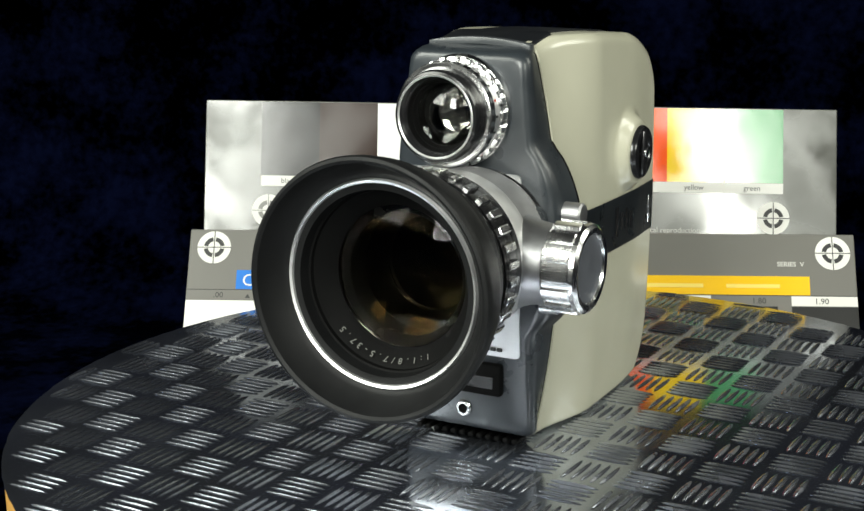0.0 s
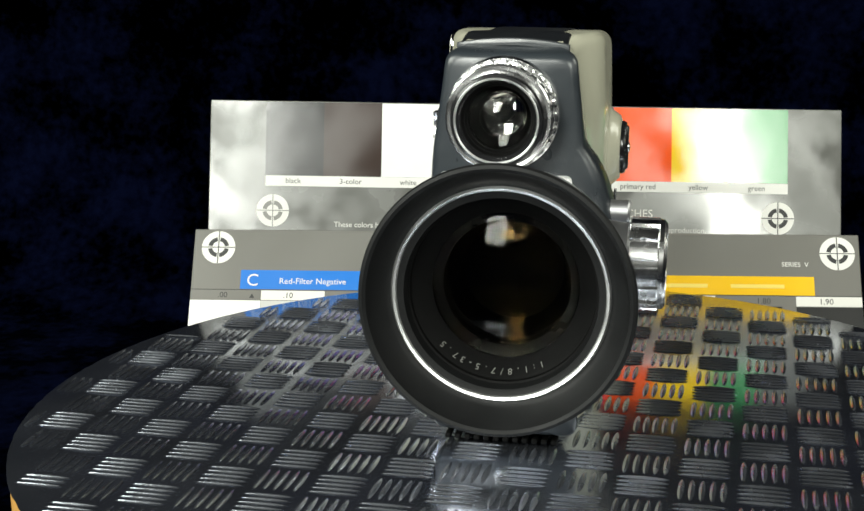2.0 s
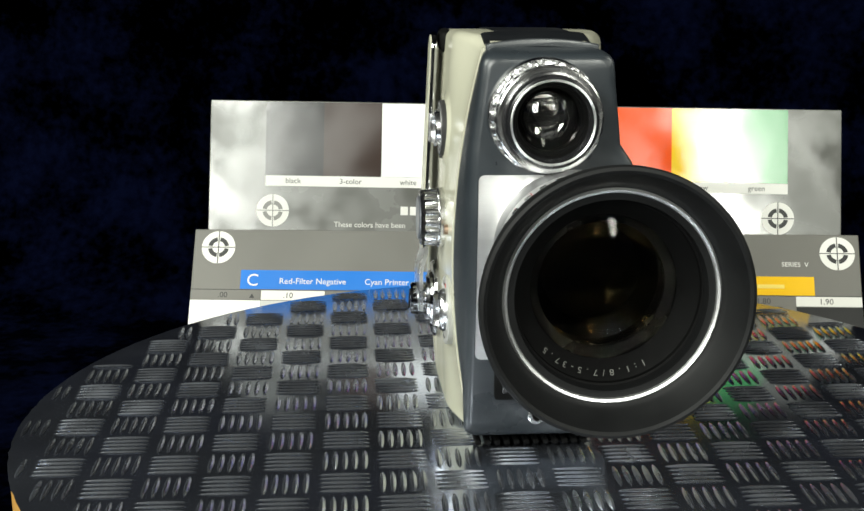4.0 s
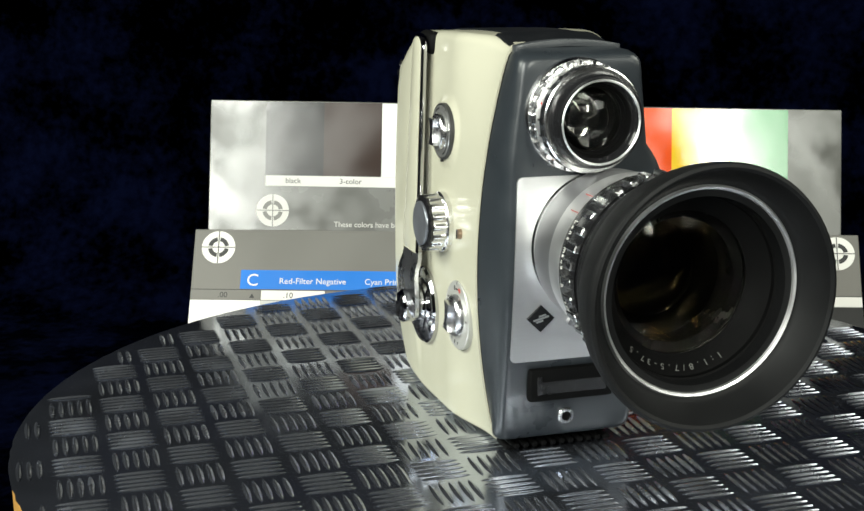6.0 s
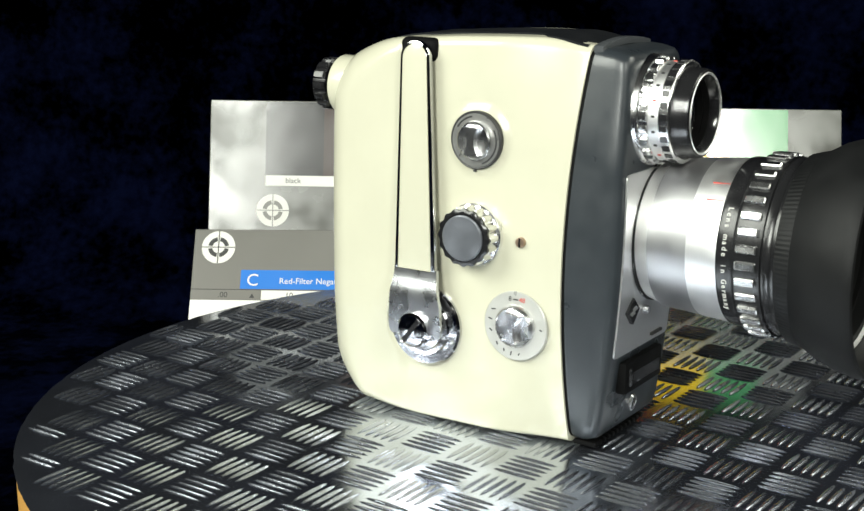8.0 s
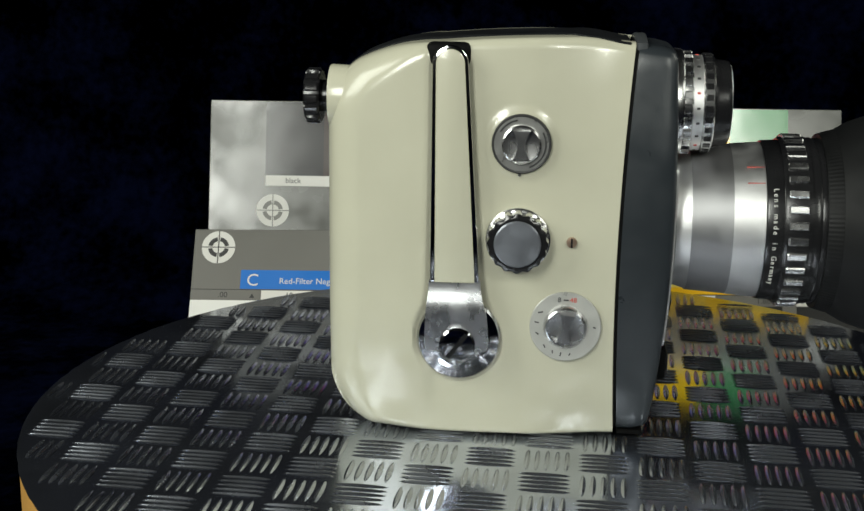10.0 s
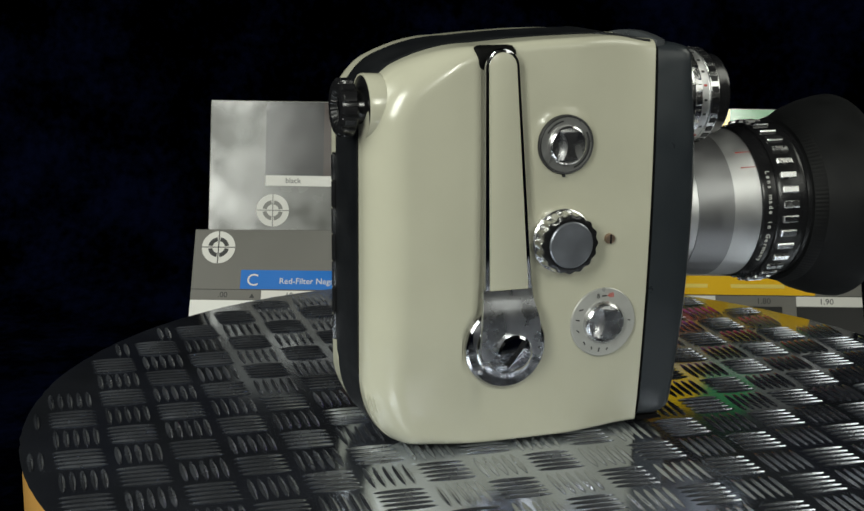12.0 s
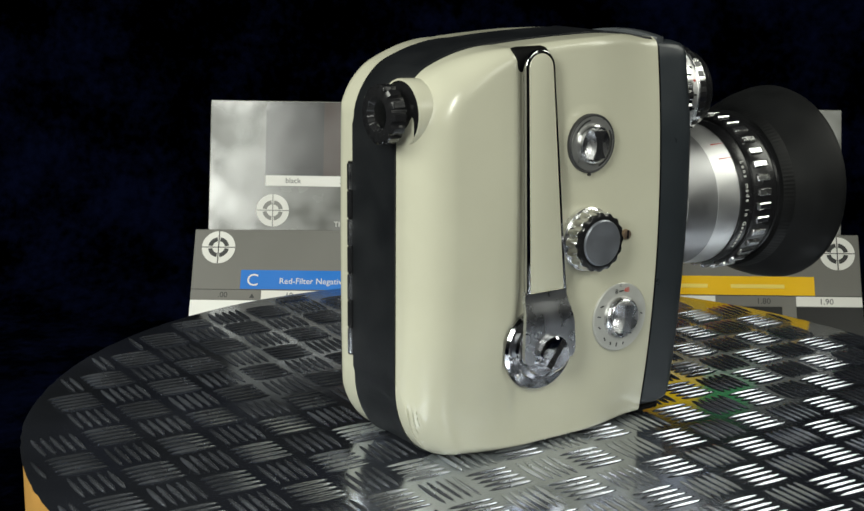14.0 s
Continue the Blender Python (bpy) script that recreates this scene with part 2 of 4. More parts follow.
def upper_card():
    top = thing("colour_patch_card", "glossy grey card with colour patches leaning behind the turntable", "test card")
    top.matrix_world = card_plane(-0.1852, 0.254, 0.0865, 3.886, 15.554, 0.379)
    gloss = mat("glossy_grey_card", (0.13, 0.13, 0.12, 1), 0.2, var=0.18, scale=26, rvar=0.2, bump=0.30, bscale=30)
    part("board", box(0, 0.356, -0.178, 0, -0.0018, 0, 0.0004, 1), gloss, top, "grey board with a worn glossy face", 0)
    inks = (("black_patch", (0.02, 0.02, 0.02, 1)), ("brown_patch", (0.045, 0.03, 0.025, 1)), ("white_patch", (0.82, 0.82, 0.8, 1)), ("violet_patch", (0.12, 0.05, 0.3, 1)),
            ("blue_patch", (0.03, 0.1, 0.4, 1)), ("magenta_patch", (0.6, 0.02, 0.15, 1)), ("red_patch", (0.82, 0.08, 0.003, 1)), ("yellow_patch", (0.85, 0.55, 0.01, 1)), ("green_patch", (0.05, 0.26, 0.09, 1)))
    for k, (nm, c) in enumerate(inks):
        u = 0.0316 + 0.03268 * k
        slip(nm, u, u + 0.03268, 0.0006, 0.0422, mat(nm + "_ink", c, 0.16, var=0.06, scale=18, rvar=0.10, bump=0.16, bscale=45), top)
    strip = slip("caption_strip", 0.0318, 0.3258, 0.0423, 0.0482, WHITEINK, top)
    for u, s in ((0.0430, "black"), (0.0735, "3-color"), (0.1075, "white"), (0.2315, "primary red"), (0.2700, "yellow"), (0.3035, "green")):
        lettering("caption", s, 0.0042, DARKINK, strip, pose(u, -0.0465, 0.00025))
    target(top, 0.0362, 0.0621, CARDGREY)
    target(top, 0.3203, 0.0619, DARKINK)
    for u in (0.1082, 0.1135, 0.1190, 0.1245):
        part("title_bar", box(u, u + 0.0042, -0.0636, -0.0588, 0.0002, 0.0003), WHITEINK, top, "", 0)
    lettering("title", "PATCHES", 0.0064, WHITEINK, top, pose(0.2235, -0.0625, 0.0002))
    lettering("small_print", "These colors have been", 0.0042, WHITEINK, top, pose(0.0708, -0.0708, 0.0002))
    lettering("small_print", "mechanical reproduction.", 0.0042, WHITEINK, top, pose(0.2370, -0.0708, 0.0002))


def lower_card():
    low = thing("grey_scale_card", "matt grey-scale card with blue and yellow bars behind the turntable", "test card")
    low.matrix_world = card_plane(-0.1855, 0.2101, 0.0211, 0.263, 31.075, -0.898)
    part("board", box(0, 0.356, -0.122, 0, -0.0018, 0, 0.0004, 1), CARDGREY, low, "grey printed board", 0)
    target(low, 0.0135, 0.0104, DARKINK)
    target(low, 0.3443, 0.0106, DARKINK)
    blue = slip("blue_bar", 0.0268, 0.1330, 0.0231, 0.0338, print_mat("blue_ink", (0.005, 0.17, 0.62, 1)), low)
    slip("magenta_bar", 0.1345, 0.2250, 0.0232, 0.0338, print_mat("magenta_ink", (0.5, 0.02, 0.2, 1)), low)
    yellow = slip("yellow_bar", 0.2265, 0.3316, 0.0236, 0.0339, print_mat("yellow_ink", (0.85, 0.5, 0.005, 1)), low)
    lettering("bar_letter", "C", 0.0095, WHITEINK, blue, pose(0.0300, -0.0319, 0.00025))
    lettering("bar_caption", "Red-Filter Negative", 0.0046, WHITEINK, blue, pose(0.0478, -0.0307, 0.00025))
    lettering("bar_caption", "Cyan Printer", 0.0046, WHITEINK, blue, pose(0.0940, -0.0307, 0.00025))
    pale = print_mat("pale_yellow_ink", (0.85, 0.66, 0.15, 1))
    for u0, u1 in ((0.2420, 0.2760), (0.2880, 0.3160)):
        part("caption_bar", box(u0, u1, -0.0302, -0.0280, 0.0002, 0.0003), pale, yellow, "", 0)
    lettering("series_mark", "SERIES  V", 0.0036, WHITEINK, low, pose(0.3150, -0.0180, 0.0001))
    slip("rule", 0, 0.356, 0.0340, 0.0343, DARKINK, low)
    names = (".00", ".10", "", "", "", "", "", "", "1.80", "1.90")
    for k, s in enumerate(names):
        u0, u1 = (0.0345 * k + 0.0038 * (k > 0), 0.0345 * (k + 1) + 0.0038) if k < 9 else (0.3215, 0.3558)
        box_ink = CARDGREY if k in (0, 2, 4, 6, 8) else WHITEINK
        b = slip("step_label", u0 + 0.0002, u1, 0.0345, 0.0398, box_ink, low)
        if s:
            lettering("step_number", s, 0.0044, DARKINK, b, pose({0: 0.0150, 1: 0.0505, 8: 0.3010, 9: 0.3335}[k], -0.0386, 0.00025))
        d = 0.86 * 10 ** (-0.1 * (k * 2 + (1 if k > 5 else 0)))
        slip("grey_step", u0 + 0.0002, u1, 0.0402, 0.105, print_mat("grey_step_ink", (d, d, d * 0.96, 1)), low)
    part("step_mark", prism([(0.0322, -0.0388), (0.0350, -0.0388), (0.0336, -0.0364)], 0.0002, 0.0003, "z"), DARKINK, low, "", 0)
    return low


upper_card()
lower_card()


# ======================= turntable with tread foil =======================
DISC = (-0.0019, -0.0021)
RADIUS = 0.1990
turntable = thing("turntable", "round turntable topped with dark tread-plate foil, ochre rim, turning", "turntable")


def in_disc(x, y, r):
    return (x - DISC[0]) ** 2 + (y - DISC[1]) ** 2 < r * r


def turn_disc():
    bm = bmesh.new()
    n = 240
    rim = lambda k: RADIUS + 0.0005 * noise.noise((k * 0.9, 0, 0)) + 0.0006 * max(0, noise.noise((k * 0.13, 4, 0)))
    rings = []
    for dr, z in ((-0.0016, 0.0), (-0.0003, -0.0004), (-0.0008, -0.0012)):
        rings.append([bm.verts.new((DISC[0] + (rim(k) + dr) * math.cos(2 * math.pi * k / n), DISC[1] + (rim(k) + dr) * math.sin(2 * math.pi * k / n), z)) for k in range(n)])
    for r0, r1 in zip(rings, rings[1:]):
        for k in range(n):
            bm.faces.new((r0[k], r0[(k + 1) % n], r1[(k + 1) % n], r1[k]))
    bm.faces.new(rings[0])
    bm.faces.new(rings[-1])
    bmesh.ops.recalc_face_normals(bm, faces=bm.faces)
    part("foil_top", bm, TREAD, turntable, "dark reflective tread-plate foil")
    part("rim", lathe([(-0.0384, 0.0), (-0.0384, RADIUS - 0.004), (-0.036, RADIUS - 0.0012), (-0.004, RADIUS - 0.0009), (-0.0013, RADIUS - 0.0012), (-0.0013, 0.0)], "z", (*DISC, 0), 160), WOOD, turntable, "ochre painted edge of the disc")
    part("bearing_base", lathe([(GROUND + 0.0045, 0.0), (GROUND + 0.0045, 0.11), (-0.065, 0.105), (-0.06, 0.05), (-0.0386, 0.05), (-0.0386, 0.0)], "z", (0, 0, 0), 64), MATTE, turntable, "black base under the disc")


def bar_mesh(bm, m):
    """One low lens-shaped bar that swells softly out of the foil."""
    ln, w, h = 0.0093, 0.00115, 0.00078
    arc = [(a, 0.5 + 0.5 * math.cos(math.pi * a)) for a in (-1, -0.7, -0.45, -0.2, 0, 0.2, 0.45, 0.7, 1)]
    rows = []
    for s, q in ((-1.0, 0.0), (-0.82, 0.52), (-0.45, 0.88), (0.0, 1.0), (0.45, 0.88), (0.82, 0.52), (1.0, 0.0)):
        if q == 0:
            rows.append([bm.verts.new(m @ Vector((s * ln, 0, 0.0)))])
        else:
            rows.append([bm.verts.new(m @ Vector((s * ln, w * q * a, h * q * c))) for a, c in arc])
    for r0, r1 in zip(rows, rows[1:]):
        for k in range(len(arc) - 1):
            if len(r0) == 1:
                bm.faces.new((r0[0], r1[k + 1], r1[k]))
            elif len(r1) == 1:
                bm.faces.new((r0[k], r0[k + 1], r1[0]))
            else:
                bm.faces.new((r0[k], r0[k + 1], r1[k + 1], r1[k]))


def tread_bars():
    P, tilt = 0.02057, radians(-1.5)
    spots = []
    for n in range(-4, 20):
        for k in range(-8, 18):
            dx, dy = P * n, P * k
            cx, cy = -0.1578 + dx * math.cos(tilt) - dy * math.sin(tilt), -0.0666 + dx * math.sin(tilt) + dy * math.cos(tilt)
            for b in range(5):
                o = (b - 2) * 0.0036
                along = (n + k) % 2 == 0
                x, y = (cx, cy + o) if along else (cx + o, cy)
                a = tilt + (0 if along else math.pi / 2)
                ex, ey = 0.0085 * math.cos(a), 0.0085 * math.sin(a)
                if in_disc(x + ex, y + ey, RADIUS - 0.0025) and in_disc(x - ex, y - ey, RADIUS - 0.0025):
                    spots.append((x, y, a))
    # the stretch of the plan in front of the movie camera and beside its crank
    spots.sort(key=lambda s: math.hypot(s[0] + 0.09, s[1] + 0.07))
    bm = bmesh.new()
    bar_mesh(bm, Matrix.Identity(4))
    me = bpy.data.meshes.new("tread_bar")
    bm.normal_update()
    bm.to_mesh(me)
    bm.free()
    me.materials.append(TREADBAR)
    me.shade_smooth()
    for x, y, a in spots[:300]:
        ob = new("tread_bar", me)
        ob.parent = turntable
        ob.matrix_basis = pose(x, y, 0.0001, 0, 0, math.degrees(a))
    rest = bmesh.new()
    for x, y, a in spots[300:]:
        bar_mesh(rest, pose(x, y, 0.0001, 0, 0, math.degrees(a)))
    tagged(part("tread_field", rest, TREADBAR, turntable, "", 80), kind="stuff")


turn_disc()

# ======================= the movie camera =======================
cine = thing("movie_camera", "vintage cream and grey movie camera with hooded zoom lens on turntable", "movie camera")
MID = -0.0048          # middle plane of the body
FRONT, REAR = -0.0325, 0.0770
LOCK = (0.0365, 0.0985)      # round lock on the door side


def top_of(y):
    z = 0.1452 + 0.0019 * (1 - ((y + 0.010) / 0.035) ** 2) if y < 0.0365 else 0.1448 - 0.0105 * ((y - 0.0365) / 0.036) ** 2
    if y < -0.0135:
        z = 0.1452 + 0.0019 * smooth01(-0.0335, -0.0135, y)
    elif y < 0.0365:
        z = 0.1471 - 0.0023 * ((y + 0.0135) / 0.05) ** 2
    c = 0.0125
    if y > REAR - c:
        z -= c - math.sqrt(max(0, c * c - (y - REAR + c) ** 2))
    return z


def base_of(y):
    c = 0.018
    z = -0.0013
    if y > REAR - c:
        z += 1.5 * (c - math.sqrt(max(0, c * c - (y - REAR + c) ** 2)))
    return z


def barrel(z):
    return 1 - ((z - 0.068) / 0.0725) ** 2


def bow(z):
    """The front edge of the shells: forward at the top, back at half height."""
    return 0.0029 - 0.0046 * ((z - 0.052) / 0.0926) ** 2


def bowed(y, z):
    return y + bow(z) * (1 - smooth01(FRONT, FRONT + 0.028, y))


def columns():
    ys = list(np.linspace(FRONT, 0.058, 86)) + [REAR - 0.019 * (1 - s) ** 1.8 for s in np.linspace(0, 1, 26)[1:]]
    return ys


def edge_drop(y, z, r):
    """How far a rounded edge of radius r falls back near the outline."""
    d = min(top_of(y) - z, (z - base_of(y)) * 2.2, REAR - y)
    for k in range(1, 15):
        yy = y + 0.0008 * k
        if yy < REAR:
            d = min(d, math.hypot(max(0, top_of(yy) - z), yy - y), math.hypot(max(0, z - base_of(yy)) * 2.2, yy - y))
    d = max(0.0, d)
    return 0 if d >= r else r - math.sqrt(max(0, r * r - (r - d) ** 2))


def left_depth(y, z):
    """Outer surface of the crank side, measured from x = 0 towards -x."""
    b = barrel(z)
    f = smooth01(FRONT, 0.004, y)
    x = (0.0268 + 0.0085 * b) * (1 - f) + (0.0330 + 0.0022 * b) * f
    x += 0.0022 * smooth01(0.0350, 0.0405, y) * smooth01(0.0, 0.045, z)
    x -= 0.0016 * smooth01(0.045, REAR, y)
    # round pocket of the crank bearing
    d = math.hypot(y - 0.0270, z - 0.0368)
    x -= (x - 0.0350) * (1 - smooth01(0.0160, 0.0174, d)) if x > 0.0350 else 0
    # low bosses of the dials
    for cy, cz, r in ((0.0055, 0.1097, 0.0118),):
        x += 0.0010 * (1 - smooth01(r - 0.0005, r + 0.0016, math.hypot(y - cy, z - cz)))
    x -= edge_drop(y, z, 0.0035 + 0.0105 * smooth01(0.03, 0.07, y))
    return x


def right_depth(y, z):
    b = barrel(z)
    f = smooth01(FRONT, 0.008, y)
    x = (0.0163 + 0.0082 * b) * (1 - f) + (0.0243 + 0.0018 * b) * f - 0.0018 * smooth01(0.04, REAR, y)
    x -= edge_drop(y, z, 0.004 + 0.003 * smooth01(0.03, 0.07, y))
    d = math.hypot(y - LOCK[0], z - LOCK[1])
    x += max(0, 0.0302 - x) * (1 - smooth01(0.0118, 0.0165, d))
    return x


def half_shell(name, depth, sign, inner, label):
    bm = bmesh.new()
    ys = columns()
    nz = 96
    ts = [0.5 - 0.5 * math.cos(math.pi * k / nz) * (1 - 0.25 * math.sin(math.pi * k / nz) ** 2) for k in range(nz + 1)]
    face, back = [], []
    for y in ys:
        lo, hi = base_of(y), top_of(y)
        face.append([bm.verts.new((sign * depth(y, lo + (hi - lo) * t), bowed(y, lo + (hi - lo) * t), lo + (hi - lo) * t)) for t in ts])
        back.append([bm.verts.new((inner, bowed(y, lo + (hi - lo) * t), lo + (hi - lo) * t)) for t in (0, 1)])
    n = len(ys)
    for i in range(n - 1):
        for k in range(nz):
            bm.faces.new((face[i][k], face[i + 1][k], face[i + 1][k + 1], face[i][k + 1]))
        bm.faces.new((face[i][0], back[i][0], back[i + 1][0], face[i + 1][0]))
        bm.faces.new((face[i][-1], face[i + 1][-1], back[i + 1][1], back[i][1]))
        bm.faces.new((back[i][0], back[i][1], back[i + 1][1], back[i + 1][0]))
    bm.faces.new([back[0][0]] + face[0] + [back[0][1]])
    bm.faces.new([back[-1][1]] + face[-1][::-1] + [back[-1][0]])
    bmesh.ops.recalc_face_normals(bm, faces=bm.faces)
    return part(name, bm, CREAM, cine, label, 40)


def body():
    half_shell("crank_side_shell", left_depth, -1, -0.0178, "cream enamelled half shell on the crank side")
    right = half_shell("door_shell", right_depth, 1, 0.0098, "cream enamelled door shell")
    # dark centre band over the top, back and bottom
    def band(inner, outer):
        bm = bmesh.new()
        path = [(y, top_of(y) + 0.0006 * smooth01(-0.034, -0.02, y)) for y in columns()[::2]]
        rear_z0, rear_z1 = base_of(REAR), top_of(REAR)
        path += [(REAR + 0.0006, rear_z1 - (rear_z1 - rear_z0) * s) for s in np.linspace(0.02, 0.98, 12)]
        path += [(y, base_of(y) - 0.0002) for y in columns()[::-2]]
        L = []
        for y, z in path:
            f = 1 - smooth01(-0.017, -0.011, y) if z > 0.1 else 0
            x0, x1 = inner - 0.0070 * f, outer + 0.0040 * f
            L.append([bm.verts.new((x0, y, z - 0.0007)), bm.verts.new((x0 + 0.0007, y, z)), bm.verts.new((x1 - 0.0007, y, z)), bm.verts.new((x1, y, z - 0.0007))])
        for a, b in zip(L, L[1:]):
            for k in range(3):
                bm.faces.new((a[k], a[k + 1], b[k + 1], b[k]))
        bm.faces.new([a[0] for a in L])
        bm.faces.new([a[3] for a in L][::-1])
        bmesh.ops.recalc_face_normals(bm, faces=bm.faces)
        return bm
    part("centre_band", band(-0.0178, 0.0098), mat("dark_grey_leatherette", (0.007, 0.008, 0.0095, 1), 0.4, var=0.08, scale=60, bump=0.12, bscale=1500), cine, "dark grey band over top and back", 40)
    # hinge of the door
    hinge = part("hinge", lathe([(0.031, 0.0), (0.031, 0.0009), (0.103, 0.0009), (0.103, 0.0)], "z", (0.0108, REAR + 0.0008, 0), 12), BLACK, cine, "dark hinge with bright knuckles")
    for k in range(7):
        z = 0.0315 + 0.0102 * k
        part("knuckle", lathe([(z, 0.0), (z, 0.0013), (z + 0.0095, 0.0013), (z + 0.0095, 0.0)], "z", (0.0108, REAR + 0.0008, 0), 14), BLACK if k % 2 else CHROME, hinge)
    # dark stripe with a faded mark on the door side
    bm = bmesh.new()
    L = []
    for y in np.linspace(FRONT + 0.0004, REAR - 0.0060, 40):
        L.append([bm.verts.new((right_depth(y, z) + 0.00045, bowed(y, z), z)) for z in np.linspace(0.0612, 0.0820, 8)])
    for a, b in zip(L, L[1:]):
        for k in range(7):
            bm.faces.new((a[k], b[k], b[k + 1], a[k + 1]))
    bmesh.ops.solidify(bm, geom=bm.faces[:], thickness=0.0004)
    bmesh.ops.recalc_face_normals(bm, faces=bm.faces)
    stripe = part("side_stripe", bm, GREY, right, "grey metal stripe with a faded mark")
    for k, (y0, y1, z0, z1) in enumerate(((0.022, 0.0255, 0.066, 0.078), (0.0275, 0.031, 0.068, 0.075), (0.033, 0.0355, 0.068, 0.076), (0.0375, 0.041, 0.068, 0.074))):
        x = right_depth(y0, 0.072)
        part("mark_bar", box(x + 0.0004, x + 0.0007, y0, y1, z0, z1, 0.0001, 1), BLACK, stripe)
    part("window", box(0.0268, 0.0279, 0.0575, 0.0590, 0.0660, 0.0775, 0.0003, 2), CHROME, stripe, "bright slot window")
    # black round button on the door
    ly, lz = LOCK
    b = part("round_lock", lathe([(0.029, 0.0), (0.029, 0.0106), (0.0312, 0.0106), (0.0322, 0.0099), (0.0322, 0.0074), (0.0312, 0.0068), (0.0312, 0.0)], "x", (0, ly, lz), 48), BLACK, right, "black round lock")
    part("lock_bar", box(0.0310, 0.0332, ly - 0.0022, ly + 0.0022, lz - 0.0088, lz + 0.0088, 0.0009, 2), BLACK, b)
    part("lock_rivet", lathe([(0.0328, 0.0), (0.0328, 0.0022), (0.0336, 0.0018), (0.0339, 0.0)], "x", (0, ly, lz), 24), CHROME, b)


def front_y(z):
    return -0.0505 + (0.0066 if z < 0.088 else 0.0030) * ((z - 0.088) / 0.085) ** 2


def housing():
    """Grey front casting: bowed sides, chamfered edge and a shoulder round the zoom drive."""
    def outline(inset, grow, mixf):
        pts = []
        z0, z1 = -0.0002 + inset, 0.1450 - inset * 0.8
        n = 44
        def half(z, side):
            b, top = barrel(z), smooth01(0.10, 0.145, z)
            if side < 0:
                return -((0.0266 + 0.0085 * b) * (1 - mixf) + (0.0342 - 0.0040 * top) * mixf) + inset
            x = (0.0161 + 0.0082 * b) * (1 - mixf) + (0.0248 - 0.0035 * top) * mixf - inset
            return x + 0.0100 * grow * max(0.0, math.cos((z - 0.0765) / 0.033 * math.pi / 2)) ** 0.6 * (abs(z - 0.0765) < 0.033)
        zs = [z0 + (z1 - z0) * k / n for k in range(n + 1)]
        r = 0.0045
        def corner(z):
            d = min(z - z0, z1 - z)
            return 0 if d > r else r - math.sqrt(max(0, r * r - (r - d) ** 2))
        zs = sorted(set(zs + [z0 + 0.0004, z0 + 0.0012, z0 + 0.002, z1 - 0.0004, z1 - 0.0012, z1 - 0.002]))
        left = [(half(z, -1) + corner(z), z) for z in zs]
        rightp = [(half(z, 1) - corner(z), z) for z in reversed(zs)]
        return left + rightp
    bm = bmesh.new()
    layers = []
    for dy, inset, grow, mixf in ((None, 0.0003, 1.0, 0.0), (0.0060, 0.0015, 1.0, 0.7), (0.0034, 0.0024, 0.98, 0.95), (0.0018, 0.0029, 0.95, 1.0), (0.0006, 0.0038, 0.9, 1.0), (0.0, 0.0056, 0.82, 1.0)):
        layers.append([bm.verts.new((x, FRONT - 0.0014 + bow(z) if dy is None else front_y(z) + dy, z)) for x, z in outline(inset, grow, mixf)])
    n = len(layers[0])
    for a, b in zip(layers, layers[1:]):
        for k in range(n):
            bm.faces.new((a[k], a[(k + 1) % n], b[(k + 1) % n], b[k]))
    h = n // 2
    f = layers[-1]
    for k in range(h - 1):
        bm.faces.new((f[k], f[k + 1], f[n - 2 - k], f[n - 1 - k]))
    bm.faces.new(layers[0])
    bmesh.ops.recalc_face_normals(bm, faces=bm.faces)
    front = part("front_housing", bm, GREY, cine, "grey painted metal front housing", 50)
    # thin black seam between shells and housing
    gap = prism(outline(0.0004, 1.0, 0.0), FRONT + 0.0003, FRONT - 0.0013, "y")
    for v in gap.verts:
        v.co.y += bow(v.co.z)
    part("seam", gap, MATTE, cine, "thin black seam")
    xs = np.linspace(-0.0250, 0.0148, 14)
    arch = [(x, 0.1471 - 0.0020 * ((x + 0.0051) / 0.020) ** 2) for x in xs]
    part("top_trim", prism(arch + [(x, z - 0.0026) for x, z in reversed(arch)], -0.0385, -0.0345, "y", 0.0005), LIP, cine, "grey arched lip over the front edge, caught light painted in")
    part("index_mark", prism([(-0.0084, 0.1418), (-0.0042, 0.1418), (-0.0063, 0.1400)], -0.0478, -0.0496, "y"), WHITEINK, front, "white triangular index mark", 0)
    # silver plate
    pz0, pz1, pr = 0.0338, 0.1012, 0.002
    bm = bmesh.new()
    rows = []
    for k in range(29):
        z = pz0 + (pz1 - pz0) * (0.5 - 0.5 * math.cos(math.pi * k / 28))
        e = min(z - pz0, pz1 - z)
        c = 0.0 if e > pr else pr - math.sqrt(max(0.0, pr * pr - (pr - e) ** 2))
        x0, x1, y = -0.0285 + c, 0.0182 - c, front_y(z)
        rows.append([bm.verts.new(p) for p in ((x0, y + 0.0003, z), (x0, y - 0.0007, z), (x1, y - 0.0007, z), (x1, y + 0.0003, z))])
    for a, b in zip(rows, rows[1:]):
        for k in range(3):
            bm.faces.new((a[k], a[k + 1], b[k + 1], b[k]))
    for a in (rows[0], rows[-1]):
        bm.faces.new(a)
    bmesh.ops.recalc_face_normals(bm, faces=bm.faces)
    plate = part("front_plate", bm, PLATE, cine, "brushed silver front plate", 20)
    d = 0.0052
